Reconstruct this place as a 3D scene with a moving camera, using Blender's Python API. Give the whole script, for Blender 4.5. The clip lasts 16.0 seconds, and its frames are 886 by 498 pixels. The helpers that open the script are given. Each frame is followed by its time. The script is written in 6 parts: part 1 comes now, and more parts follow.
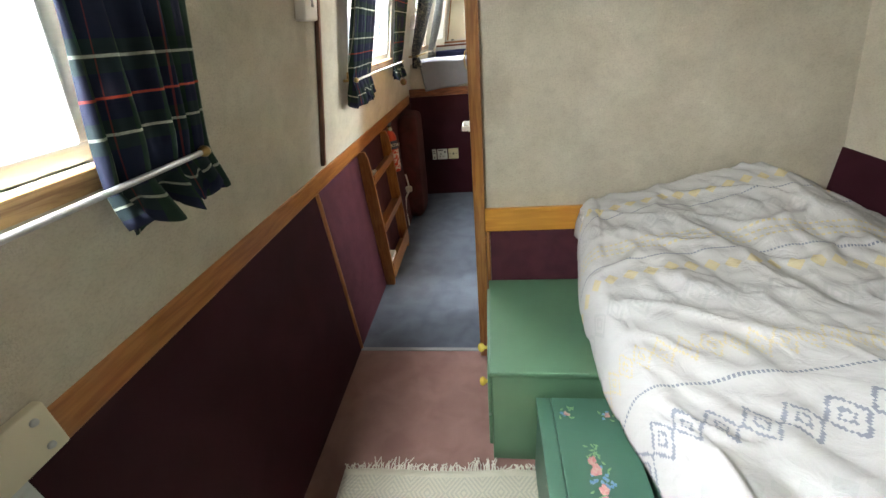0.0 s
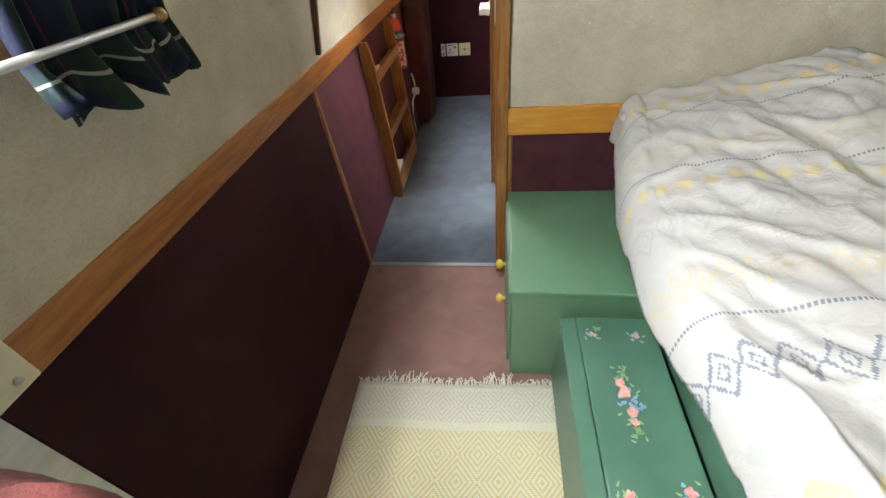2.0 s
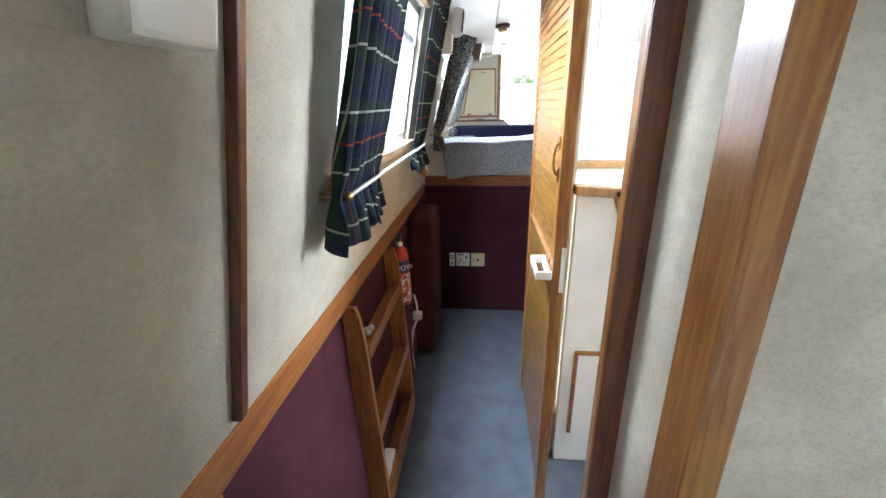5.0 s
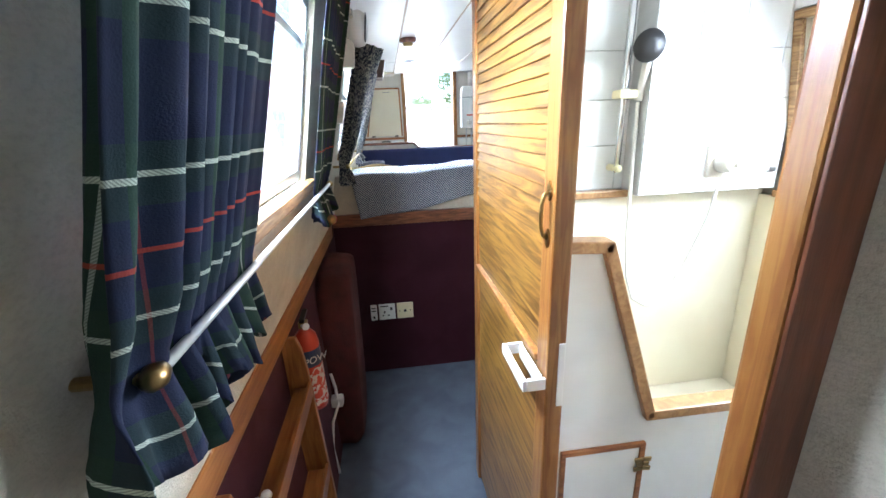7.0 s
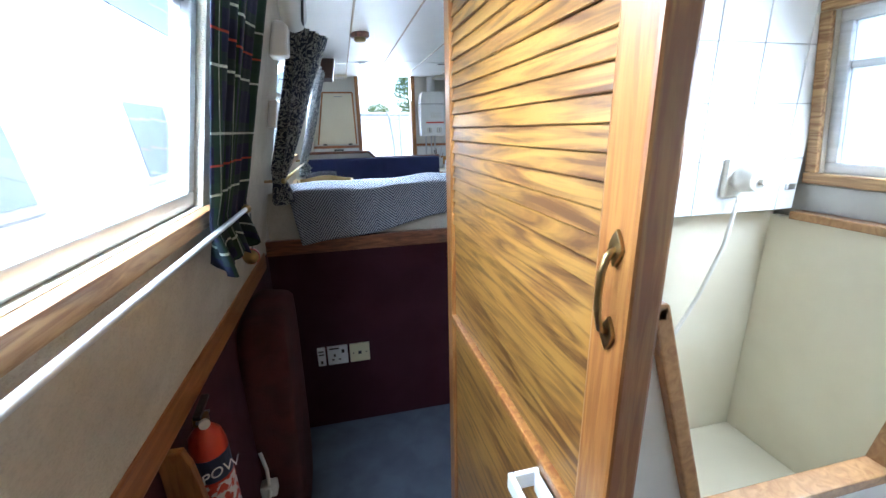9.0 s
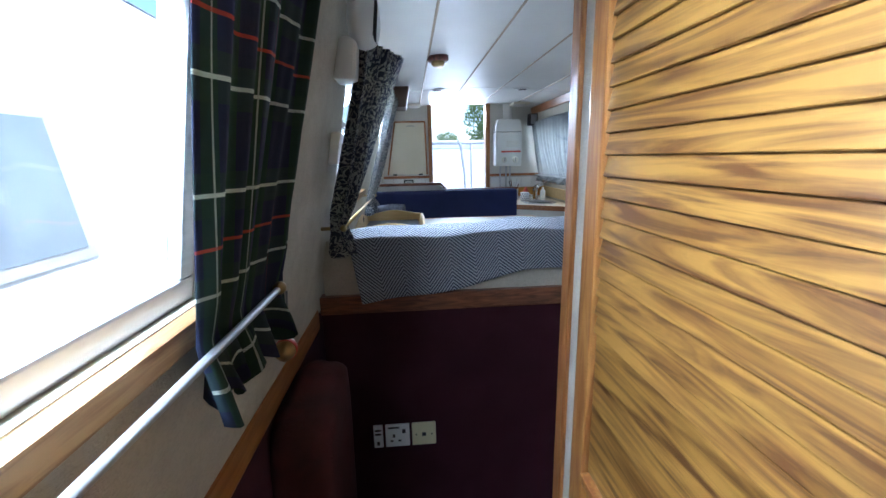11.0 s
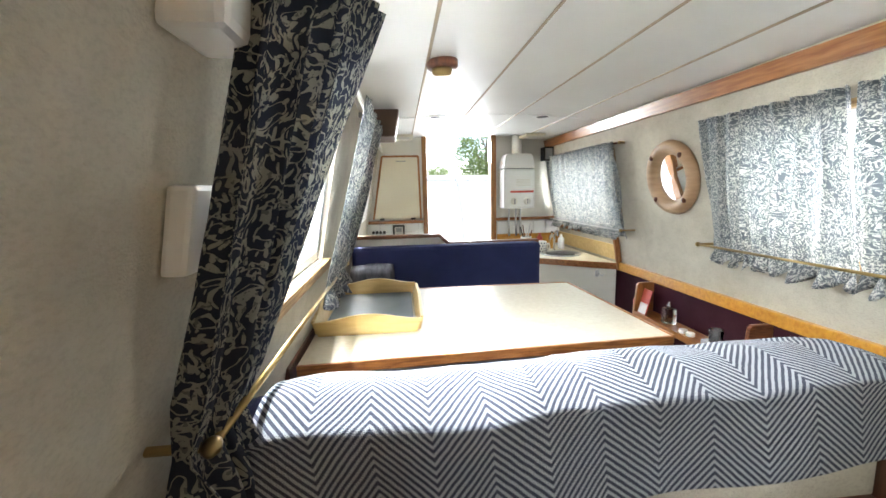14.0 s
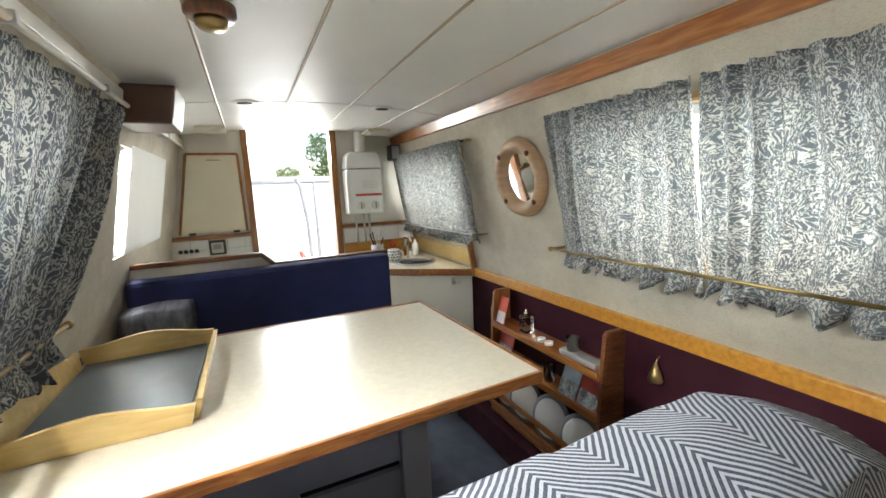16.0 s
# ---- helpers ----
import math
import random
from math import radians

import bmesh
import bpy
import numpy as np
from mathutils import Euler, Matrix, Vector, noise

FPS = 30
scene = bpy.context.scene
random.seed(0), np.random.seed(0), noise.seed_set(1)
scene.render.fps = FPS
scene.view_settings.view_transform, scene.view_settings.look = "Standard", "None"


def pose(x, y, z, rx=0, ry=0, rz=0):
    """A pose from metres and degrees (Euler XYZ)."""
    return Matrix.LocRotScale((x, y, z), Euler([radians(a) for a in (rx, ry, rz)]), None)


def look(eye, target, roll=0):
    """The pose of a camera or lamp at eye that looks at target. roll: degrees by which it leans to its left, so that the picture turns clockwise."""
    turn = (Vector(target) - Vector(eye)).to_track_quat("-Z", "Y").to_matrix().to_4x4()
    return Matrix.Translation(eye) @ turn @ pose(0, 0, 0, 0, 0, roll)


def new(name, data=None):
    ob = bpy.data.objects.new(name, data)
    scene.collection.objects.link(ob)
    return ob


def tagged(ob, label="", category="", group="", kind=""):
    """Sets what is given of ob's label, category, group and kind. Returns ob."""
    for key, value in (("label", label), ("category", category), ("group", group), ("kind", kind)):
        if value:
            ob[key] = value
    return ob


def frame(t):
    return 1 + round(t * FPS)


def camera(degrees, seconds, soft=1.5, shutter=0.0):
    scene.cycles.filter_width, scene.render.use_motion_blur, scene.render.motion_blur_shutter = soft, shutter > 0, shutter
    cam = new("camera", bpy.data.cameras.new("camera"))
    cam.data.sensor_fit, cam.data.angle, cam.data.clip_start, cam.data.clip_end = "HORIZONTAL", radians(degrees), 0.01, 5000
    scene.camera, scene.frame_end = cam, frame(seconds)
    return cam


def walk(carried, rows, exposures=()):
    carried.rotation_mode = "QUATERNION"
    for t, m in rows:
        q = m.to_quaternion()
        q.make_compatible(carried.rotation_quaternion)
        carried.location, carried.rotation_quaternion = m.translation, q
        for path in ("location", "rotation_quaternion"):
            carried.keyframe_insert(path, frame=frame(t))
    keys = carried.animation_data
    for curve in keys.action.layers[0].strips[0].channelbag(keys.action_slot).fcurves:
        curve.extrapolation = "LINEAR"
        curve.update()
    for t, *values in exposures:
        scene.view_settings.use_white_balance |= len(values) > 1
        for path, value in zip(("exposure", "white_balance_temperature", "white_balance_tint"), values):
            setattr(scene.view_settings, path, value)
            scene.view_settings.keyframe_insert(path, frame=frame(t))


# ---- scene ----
cam = camera(95.2, 16.0)
METRES, EYE, TILT, LEAN, TURN = 3.5, 1.28, -28.25, 4.6, 5.38
ROWS = [
    (0.0, 0.0, 0.0, 0.0, 0.0, 0.0, 0.0),
    (0.5, -0.0057, 0.0105, -0.0052, 0.5, -7.01, 0.13),
    (1.0, -0.0067, 0.0199, -0.0096, 0.78, -12.3, 0.13),
    (1.5, -0.0108, 0.0258, -0.0133, 0.76, -13.91, 0.05),
    (2.0, -0.0108, 0.0383, -0.0051, 0.61, -12.21, -0.13),
    (2.5, -0.006, 0.0669, 0.0162, 1.18, -7.91, -0.28),
    (3.0, 0.0001, 0.0918, 0.0392, 1.23, -3.51, -0.91),
    (3.5, -0.0116, 0.1261, 0.0587, 1.31, 1.26, -1.95),
    (4.0, -0.0278, 0.167, 0.0851, 0.77, 4.74, -3.21),
    (6.5, -0.0666, 0.361, 0.1955, -9.16, 10.63, 1.51),
    (7.0, -0.0606, 0.3693, 0.2024, -13.02, 11.09, 3.95),
    (7.5, -0.0548, 0.382, 0.2076, -16.28, 11.46, 5.7),
    (8.0, -0.0459, 0.4081, 0.2205, -20.01, 11.38, 6.74),
    (10.5, -0.036, 0.5116, 0.2813, -12.63, 13.87, 3.12),
    (11.0, -0.0349, 0.5385, 0.3015, -10.38, 15.9, 1.87),
    (11.5, -0.0326, 0.5741, 0.3295, -9.06, 17.62, 0.61),
    (12.0, -0.0248, 0.6165, 0.3532, -9.62, 17.85, 0.36),
    (12.5, -0.0192, 0.6546, 0.3715, -10.55, 18.24, 0.35),
    (13.0, -0.0129, 0.6857, 0.3946, -11.47, 19.01, 1.17),
    (13.5, -0.0142, 0.7005, 0.4094, -11.97, 19.78, 2.04),
    (14.0, -0.0138, 0.7226, 0.424, -11.6, 20.4, 2.48),
    (14.5, -0.0088, 0.7561, 0.4484, -12.16, 20.66, 3.14),
    (15.0, 0.0012, 0.7814, 0.4638, -14.13, 20.83, 4.44),
    (15.5, 0.0262, 0.7953, 0.4703, -19.23, 20.22, 7.46),
    (16.0, 0.0493, 0.7988, 0.4754, -28.57, 18.18, 12.75),
]
walk(cam, [(t, pose(0, 0, EYE, TILT, LEAN, TURN) @ pose(METRES * x, METRES * y, METRES * z, 90 + pitch, roll, yaw)) for t, x, y, z, yaw, pitch, roll in ROWS],
     exposures=[(0.0, 2.9, 6950, 10), (2.0, 3.05, 7100, 10), (3.5, 2.95, 7050, 10), (4.0, 2.9, 6650, 10), (6.5, 2.95, 5700, 10), (8.0, 2.65, 5450, 10), (10.5, 1.75, 5150, 10), (11.5, 1.95, 5250, 10), (12.0, 2.4, 5700, 10), (12.5, 2.85, 6150, 10), (14.0, 2.6, 6600, 10), (15.0, 2.26, 6900, 10), (16.0, 2.0, 7000, 10)])

# ---- light ----
world = bpy.data.worlds.new("sky")
scene.world = world
world.use_nodes = True
wn = world.node_tree
sky = wn.nodes.new("ShaderNodeTexSky")
sky.sky_type, sky.sun_disc = "NISHITA", False
sky.sun_elevation, sky.sun_rotation = radians(55), radians(115)
bg = wn.nodes["Background"]
bg.inputs["Strength"].default_value = 0.12
wn.links.new(sky.outputs["Color"], bg.inputs["Color"])
sun = new("sun", bpy.data.lights.new("sun", "SUN"))
sun.data.energy, sun.data.angle, sun.data.color = 3.0, radians(2.0), (1.0, 0.95, 0.88)
sun.matrix_world = look((0, 0, 0), (-math.sin(radians(115)) * math.cos(radians(55)), -math.cos(radians(115)) * math.cos(radians(55)), -math.sin(radians(55))))


def window_lamp(name, eye, target, w, h, watts):
    """Daylight that enters by a window's opening."""
    la = new(name, bpy.data.lights.new(name, "AREA"))
    la.data.shape, la.data.size, la.data.size_y, la.data.energy = "RECTANGLE", w, h, watts
    la.data.color = (0.90, 0.96, 1.0)
    la.matrix_world = look(eye, target)
    return la


# ---- materials ----
def mat(name, color, rough=0.6, metal=0.0, color2=None, scale=8.0, stretch=(1, 1, 1), grain=200.0, bump=0.1, depth=0.002, coat=0.0, mixpow=(0.35, 0.65), coord="Object", distort=0.5, trans=0.0):
    m = bpy.data.materials.new(name)
    m.use_nodes = True
    nt = m.node_tree
    b = nt.nodes["Principled BSDF"]
    b.inputs["Roughness"].default_value = rough
    b.inputs["Metallic"].default_value = metal
    b.inputs["Coat Weight"].default_value = coat
    b.inputs["Coat Roughness"].default_value = 0.15
    tc = nt.nodes.new("ShaderNodeTexCoord")
    mp = nt.nodes.new("ShaderNodeMapping")
    mp.inputs["Scale"].default_value = stretch
    nt.links.new(tc.outputs[coord], mp.inputs["Vector"])
    n1 = nt.nodes.new("ShaderNodeTexNoise")
    n1.inputs["Scale"].default_value, n1.inputs["Detail"].default_value = scale, 5
    n1.inputs["Distortion"].default_value = distort
    nt.links.new(mp.outputs["Vector"], n1.inputs["Vector"])
    ramp = nt.nodes.new("ShaderNodeValToRGB")
    c2 = color2 or tuple(c * 0.85 for c in color)
    ramp.color_ramp.elements[0].position, ramp.color_ramp.elements[1].position = mixpow
    ramp.color_ramp.elements[0].color = (*c2, 1)
    ramp.color_ramp.elements[1].color = (*color, 1)
    nt.links.new(n1.outputs["Fac"], ramp.inputs["Fac"])
    nt.links.new(ramp.outputs["Color"], b.inputs["Base Color"])
    n2 = nt.nodes.new("ShaderNodeTexNoise")
    n2.inputs["Scale"].default_value, n2.inputs["Detail"].default_value = grain, 3
    nt.links.new(mp.outputs["Vector"], n2.inputs["Vector"])
    bp = nt.nodes.new("ShaderNodeBump")
    bp.inputs["Strength"].default_value, bp.inputs["Distance"].default_value = bump, depth
    nt.links.new(n2.outputs["Fac"], bp.inputs["Height"])
    nt.links.new(bp.outputs["Normal"], b.inputs["Normal"])
    if trans:
        add_translucent(nt, b, ramp.outputs["Color"], trans)
    return m


def add_translucent(nt, b, color, amount):
    tr = nt.nodes.new("ShaderNodeBsdfTranslucent")
    mx = nt.nodes.new("ShaderNodeMixShader")
    mx.inputs["Fac"].default_value = amount
    nt.links.new(color, tr.inputs["Color"])
    nt.links.new(b.outputs["BSDF"], mx.inputs[1])
    nt.links.new(tr.outputs["BSDF"], mx.inputs[2])
    nt.links.new(mx.outputs["Shader"], nt.nodes["Material Output"].inputs["Surface"])


class Net:
    """Short hand for building a cloth's pattern from its UV (metres of cloth)."""

    def __init__(self, name, rough=0.85):
        self.m = bpy.data.materials.new(name)
        self.m.use_nodes = True
        self.nt = self.m.node_tree
        self.b = self.nt.nodes["Principled BSDF"]
        self.b.inputs["Roughness"].default_value = rough
        uv = self.nt.nodes.new("ShaderNodeTexCoord")
        sp = self.nt.nodes.new("ShaderNodeSeparateXYZ")
        self.uv = uv.outputs["UV"]
        self.nt.links.new(self.uv, sp.inputs[0])
        self.u, self.v = sp.outputs[0], sp.outputs[1]

    def math(self, op, a, b=None, c=None):
        n = self.nt.nodes.new("ShaderNodeMath")
        n.operation = op
        for k, q in enumerate((a, b, c)):
            if q is None:
                continue
            if isinstance(q, (int, float)):
                n.inputs[k].default_value = q
            else:
                self.nt.links.new(q, n.inputs[k])
        return n.outputs[0]

    def tri(self, a, period):
        """Triangle wave 0..1 of that period."""
        return self.math("MULTIPLY", self.math("PINGPONG", a, period / 2), 2 / period)

    def band(self, a, period, lo, hi):
        """1 where the place within the period lies between lo and hi."""
        f = self.math("FLOORED_MODULO", a, period)
        return self.math("MULTIPLY", self.math("GREATER_THAN", f, lo), self.math("LESS_THAN", f, hi))

    def between(self, a, lo, hi):
        return self.math("MULTIPLY", self.math("GREATER_THAN", a, lo), self.math("LESS_THAN", a, hi))

    def rgb(self, c):
        n = self.nt.nodes.new("ShaderNodeRGB")
        n.outputs[0].default_value = (*c, 1)
        return n.outputs[0]

    def mix(self, f, a, b):
        n = self.nt.nodes.new("ShaderNodeMix")
        n.data_type = "RGBA"
        for key, q in ((0, f), (6, a), (7, b)):
            if isinstance(q, tuple):
                n.inputs[key].default_value = (*q, 1)
            elif isinstance(q, (int, float)):
                n.inputs[key].default_value = q
            else:
                self.nt.links.new(q, n.inputs[key])
        return n.outputs[2]

    def noise(self, scale, detail=3, vec=None, distortion=0.0):
        n = self.nt.nodes.new("ShaderNodeTexNoise")
        n.inputs["Scale"].default_value, n.inputs["Detail"].default_value, n.inputs["Distortion"].default_value = scale, detail, distortion
        self.nt.links.new(vec or self.uv, n.inputs["Vector"])
        return n.outputs["Fac"]

    def finish(self, color, height=None, strength=0.3, depth=0.002, trans=0.0):
        grain = self.noise(700, 2)
        col = self.mix(self.math("MULTIPLY", grain, 0.25), color, (0, 0, 0))
        self.nt.links.new(col, self.b.inputs["Base Color"])
        bp = self.nt.nodes.new("ShaderNodeBump")
        bp.inputs["Strength"].default_value, bp.inputs["Distance"].default_value = strength, depth
        self.nt.links.new(height if height is not None else grain, bp.inputs["Height"])
        self.nt.links.new(bp.outputs["Normal"], self.b.inputs["Normal"])
        if trans:
            add_translucent(self.nt, self.b, col, trans)
        return self.m


def tartan():
    n = Net("tartan_cloth")
    n.u, n.v = n.math("MULTIPLY", n.u, 1.45), n.math("MULTIPLY", n.v, 1.7)
    col = n.mix(n.band(n.u, 0.16, 0.02, 0.065), (0.013, 0.020, 0.060), (0.014, 0.045, 0.034))
    vg = n.band(n.v, 0.17, 0.03, 0.10)
    col = n.mix(n.math("MULTIPLY", vg, 0.5), col, (0.020, 0.055, 0.030))
    weave = n.band(n.math("ADD", n.u, n.v), 0.004, 0, 0.002)
    light = n.math("MAXIMUM", n.math("MULTIPLY", n.band(n.u, 0.32, 0.050, 0.0545), 0.7), n.band(n.v, 0.17, 0.062, 0.069))
    col = n.mix(n.math("MULTIPLY", light, n.math("MULTIPLY_ADD", weave, 0.4, 0.45)), col, (0.72, 0.78, 0.66))
    red = n.math("MAXIMUM", n.math("MULTIPLY", n.band(n.u, 0.32, 0.120, 0.123), 0.4), n.band(n.v, 0.34, 0.315, 0.321))
    col = n.mix(n.math("MULTIPLY", red, 0.7), col, (0.55, 0.07, 0.03))
    return n.finish(col, trans=0.28)


def floral(name, dark, pale, trans, scale):
    n = Net(name)
    warp = n.nt.nodes.new("ShaderNodeVectorMath")
    warp.operation = "MULTIPLY_ADD"
    nz = n.nt.nodes.new("ShaderNodeTexNoise")
    nz.inputs["Scale"].default_value = 14
    n.nt.links.new(n.uv, nz.inputs["Vector"])
    n.nt.links.new(nz.outputs["Color"], warp.inputs[0])
    warp.inputs[1].default_value = (0.07, 0.07, 0)
    n.nt.links.new(n.uv, warp.inputs[2])

    def leaves(sx, sy, rot, thr):
        mp = n.nt.nodes.new("ShaderNodeMapping")
        mp.inputs["Scale"].default_value, mp.inputs["Rotation"].default_value = (sx, sy, 1), (0, 0, rot)
        n.nt.links.new(warp.outputs[0], mp.inputs["Vector"])
        vo = n.nt.nodes.new("ShaderNodeTexVoronoi")
        vo.inputs["Scale"].default_value = scale
        n.nt.links.new(mp.outputs[0], vo.inputs["Vector"])
        return n.math("LESS_THAN", vo.outputs["Distance"], thr)

    lf = n.math("MAXIMUM", leaves(2.2, 0.8, 0.7, 0.31), leaves(2.4, 0.8, -0.7, 0.29))
    stem = n.math("LESS_THAN", n.math("ABSOLUTE", n.math("SUBTRACT", n.noise(scale * 0.9, 1, warp.outputs[0]), 0.5)), 0.03)
    lf = n.math("MAXIMUM", lf, stem)
    vein = n.math("GREATER_THAN", n.noise(160, 1), 0.60)
    lf = n.math("MULTIPLY", lf, n.math("SUBTRACT", 1.0, n.math("MULTIPLY", vein, 0.55)))
    col = n.mix(lf, dark, pale)
    return n.finish(col, trans=trans)


def herringbone():
    n = Net("herringbone_throw", 0.95)
    zig = n.tri(n.u, 0.160)
    s = n.math("ADD", n.v, n.math("MULTIPLY", zig, 0.085))
    wob = n.math("MULTIPLY", n.noise(40, 2), 0.004)
    st = n.math("FLOORED_MODULO", n.math("ADD", s, wob), 0.0120)
    line = n.math("LESS_THAN", st, 0.0062)
    fuzz = n.noise(420, 2)
    line = n.math("MULTIPLY", line, n.math("MULTIPLY_ADD", fuzz, 0.5, 0.65))
    col = n.mix(line, (0.47, 0.49, 0.53), (0.026, 0.033, 0.070))
    return n.finish(col, fuzz, 0.8, 0.003)


def rug_cloth():
    n = Net("woven_rug", 0.95)
    d = n.math("ADD", n.tri(n.u, 0.115), n.tri(n.v, 0.145))
    line = n.band(d, 0.25, 0.0, 0.12)
    plain = n.between(n.v, 0.0, 0.022)
    plain = n.math("MAXIMUM", plain, n.between(n.v, 0.125, 0.150))
    line = n.math("MULTIPLY", line, n.math("SUBTRACT", 1, plain))
    yellow = n.math("GREATER_THAN", n.v, 0.15)
    lc = n.mix(yellow, (0.58, 0.57, 0.50), (0.66, 0.54, 0.20))
    col = n.mix(n.math("MULTIPLY", line, n.math("MULTIPLY_ADD", n.noise(300, 2), 0.6, 0.5)), (0.74, 0.71, 0.60), lc)
    ribs = n.math("ADD", n.math("SINE", n.math("MULTIPLY", n.v, 1400)), n.math("MULTIPLY", line, 1.5))
    return n.finish(col, ribs, 0.5, 0.002)


def duvet_cloth():
    """White cotton, printed with bands of small diamonds and dotted lines across the bed."""
    n = Net("printed_duvet", 0.9)
    col = n.rgb((0.56, 0.56, 0.57))
    P = 0.80
    w = n.math("FLOORED_MODULO", n.math("MULTIPLY", n.v, 0.64), P)

    def snapped(a, q):
        return n.math("MULTIPLY", n.math("FLOOR", n.math("DIVIDE", a, q)), q)

    def diamonds(center, half, step, ring=0.0, q=0.0):
        uu = snapped(n.u, q) if q else n.u
        ww = snapped(w, q * 0.64) if q else w
        du = n.math("MULTIPLY", n.math("PINGPONG", uu, step / 2), 2 / step)
        dv = n.math("DIVIDE", n.math("ABSOLUTE", n.math("SUBTRACT", ww, center)), half * 0.72)
        d = n.math("ADD", du, dv)
        if ring:
            return n.math("MAXIMUM", n.between(d, 1 - ring, 1.0), n.between(d, 0.25, 0.25 + ring * 0.8))
        return n.math("LESS_THAN", d, 0.8)

    def dots(center, step):
        return n.math("MULTIPLY", n.between(w, center - 0.0018, center + 0.0018), n.band(n.u, step, 0, step * 0.6))

    stitch = n.band(n.math("ADD", n.u, n.math("MULTIPLY", w, 0.7)), 0.011, 0, 0.0085)
    yellow, grey, navy = (0.66, 0.55, 0.28), (0.42, 0.44, 0.45), (0.13, 0.16, 0.24)
    for mask, c, k in (
        (diamonds(0.08, 0.026, 0.05), yellow, 0.8), (dots(0.12, 0.008), navy, 0.8),
        (diamonds(0.17, 0.034, 0.058, 0.28), grey, 0.4), (dots(0.215, 0.014), yellow, 0.8), (dots(0.228, 0.014), yellow, 0.8), (dots(0.241, 0.014), yellow, 0.8),
        (dots(0.27, 0.008), navy, 0.8), (diamonds(0.305, 0.022, 0.05), yellow, 0.75),
        (diamonds(0.375, 0.038, 0.062, 0.3), grey, 0.4), (diamonds(0.47, 0.032, 0.045, 0.17, 0.004), yellow, 0.7),
        (dots(0.52, 0.008), navy, 0.8), (diamonds(0.575, 0.034, 0.062, 0.20, 0.0042), navy, 0.75),
        (diamonds(0.645, 0.02, 0.04), grey, 0.35), (diamonds(0.69, 0.028, 0.085), yellow, 0.75), (dots(0.735, 0.008), navy, 0.8),
        (diamonds(0.77, 0.03, 0.06, 0.3), grey, 0.35),
    ):
        col = n.mix(n.math("MULTIPLY", mask, k), col, c)
    return n.finish(col, n.noise(22, 4, None, 0.6), 0.4, 0.012)


def lined_wall():
    """Beige ribbed carpet lining."""
    m = mat("carpet_lining", (0.60, 0.56, 0.465), 0.97, color2=(0.50, 0.46, 0.375), scale=5, grain=280, bump=0.5, depth=0.004, stretch=(1, 1, 1.2))
    nt = m.node_tree
    b = nt.nodes["Principled BSDF"]
    base = b.inputs["Base Color"].links[0].from_socket
    tc = nt.nodes.new("ShaderNodeTexCoord")
    for scale, stretch, lo, hi, tone, amount in ((2.3, (1, 1, 1), 0.56, 0.72, (0.22, 0.19, 0.14), 0.22), (24, (1, 1, 1.3), 0.45, 0.75, (0.26, 0.23, 0.17), 0.16), (170, (1, 0.8, 1.4), 0.45, 0.70, (0.28, 0.25, 0.19), 0.26)):
        mp = nt.nodes.new("ShaderNodeMapping")
        mp.inputs["Scale"].default_value = stretch
        nt.links.new(tc.outputs["Object"], mp.inputs["Vector"])
        nz = nt.nodes.new("ShaderNodeTexNoise")
        nz.inputs["Scale"].default_value, nz.inputs["Detail"].default_value = scale, 4
        nt.links.new(mp.outputs["Vector"], nz.inputs["Vector"])
        mr = nt.nodes.new("ShaderNodeMapRange")
        mr.inputs["From Min"].default_value, mr.inputs["From Max"].default_value, mr.inputs["To Max"].default_value = lo, hi, amount
        nt.links.new(nz.outputs["Fac"], mr.inputs["Value"])
        mx = nt.nodes.new("ShaderNodeMix")
        mx.data_type = "RGBA"
        nt.links.new(mr.outputs["Result"], mx.inputs[0])
        nt.links.new(base, mx.inputs[6])
        mx.inputs[7].default_value = (*tone, 1)
        base = mx.outputs[2]
    nt.links.new(base, b.inputs["Base Color"])
    return m


LINING = lined_wall()
MAROON = mat("maroon_panel", (0.046, 0.010, 0.018), 0.7, color2=(0.034, 0.007, 0.013), scale=6, grain=420, bump=0.25, depth=0.0015)
PLUM = mat("worn_maroon_panel", (0.085, 0.026, 0.038), 0.65, color2=(0.065, 0.019, 0.029), scale=14, grain=420, bump=0.25, depth=0.0015)
HONEY = mat("honey_wood", (0.42, 0.17, 0.045), 0.32, color2=(0.27, 0.09, 0.02), scale=9, stretch=(9, 0.8, 9), grain=70, bump=0.12, coat=0.3)
HONEY_X = mat("honey_wood_cross", (0.40, 0.16, 0.045), 0.32, color2=(0.20, 0.065, 0.018), scale=9, stretch=(0.9, 9, 9), grain=70, bump=0.12, coat=0.3, distort=1.5)
HONEY_Z = mat("honey_wood_upright", (0.42, 0.18, 0.05), 0.32, color2=(0.24, 0.085, 0.02), scale=9, stretch=(9, 9, 0.8), grain=70, bump=0.12, coat=0.3, distort=1.2)
DARKWOOD = mat("dark_stained_wood", (0.17, 0.055, 0.025), 0.3, color2=(0.08, 0.025, 0.012), scale=9, stretch=(9, 9, 0.8), grain=70, bump=0.12, coat=0.4)
DARKWOOD_X = mat("dark_stained_wood_cross", (0.26, 0.09, 0.035), 0.3, color2=(0.11, 0.035, 0.014), scale=7, stretch=(1.0, 9, 9), grain=70, bump=0.12, coat=0.4, distort=2.0)
YELLOWWOOD = mat("varnished_yellow_pine", (0.62, 0.30, 0.045), 0.3, color2=(0.50, 0.21, 0.03), scale=7, stretch=(0.8, 9, 9), grain=70, bump=0.1, coat=0.4)
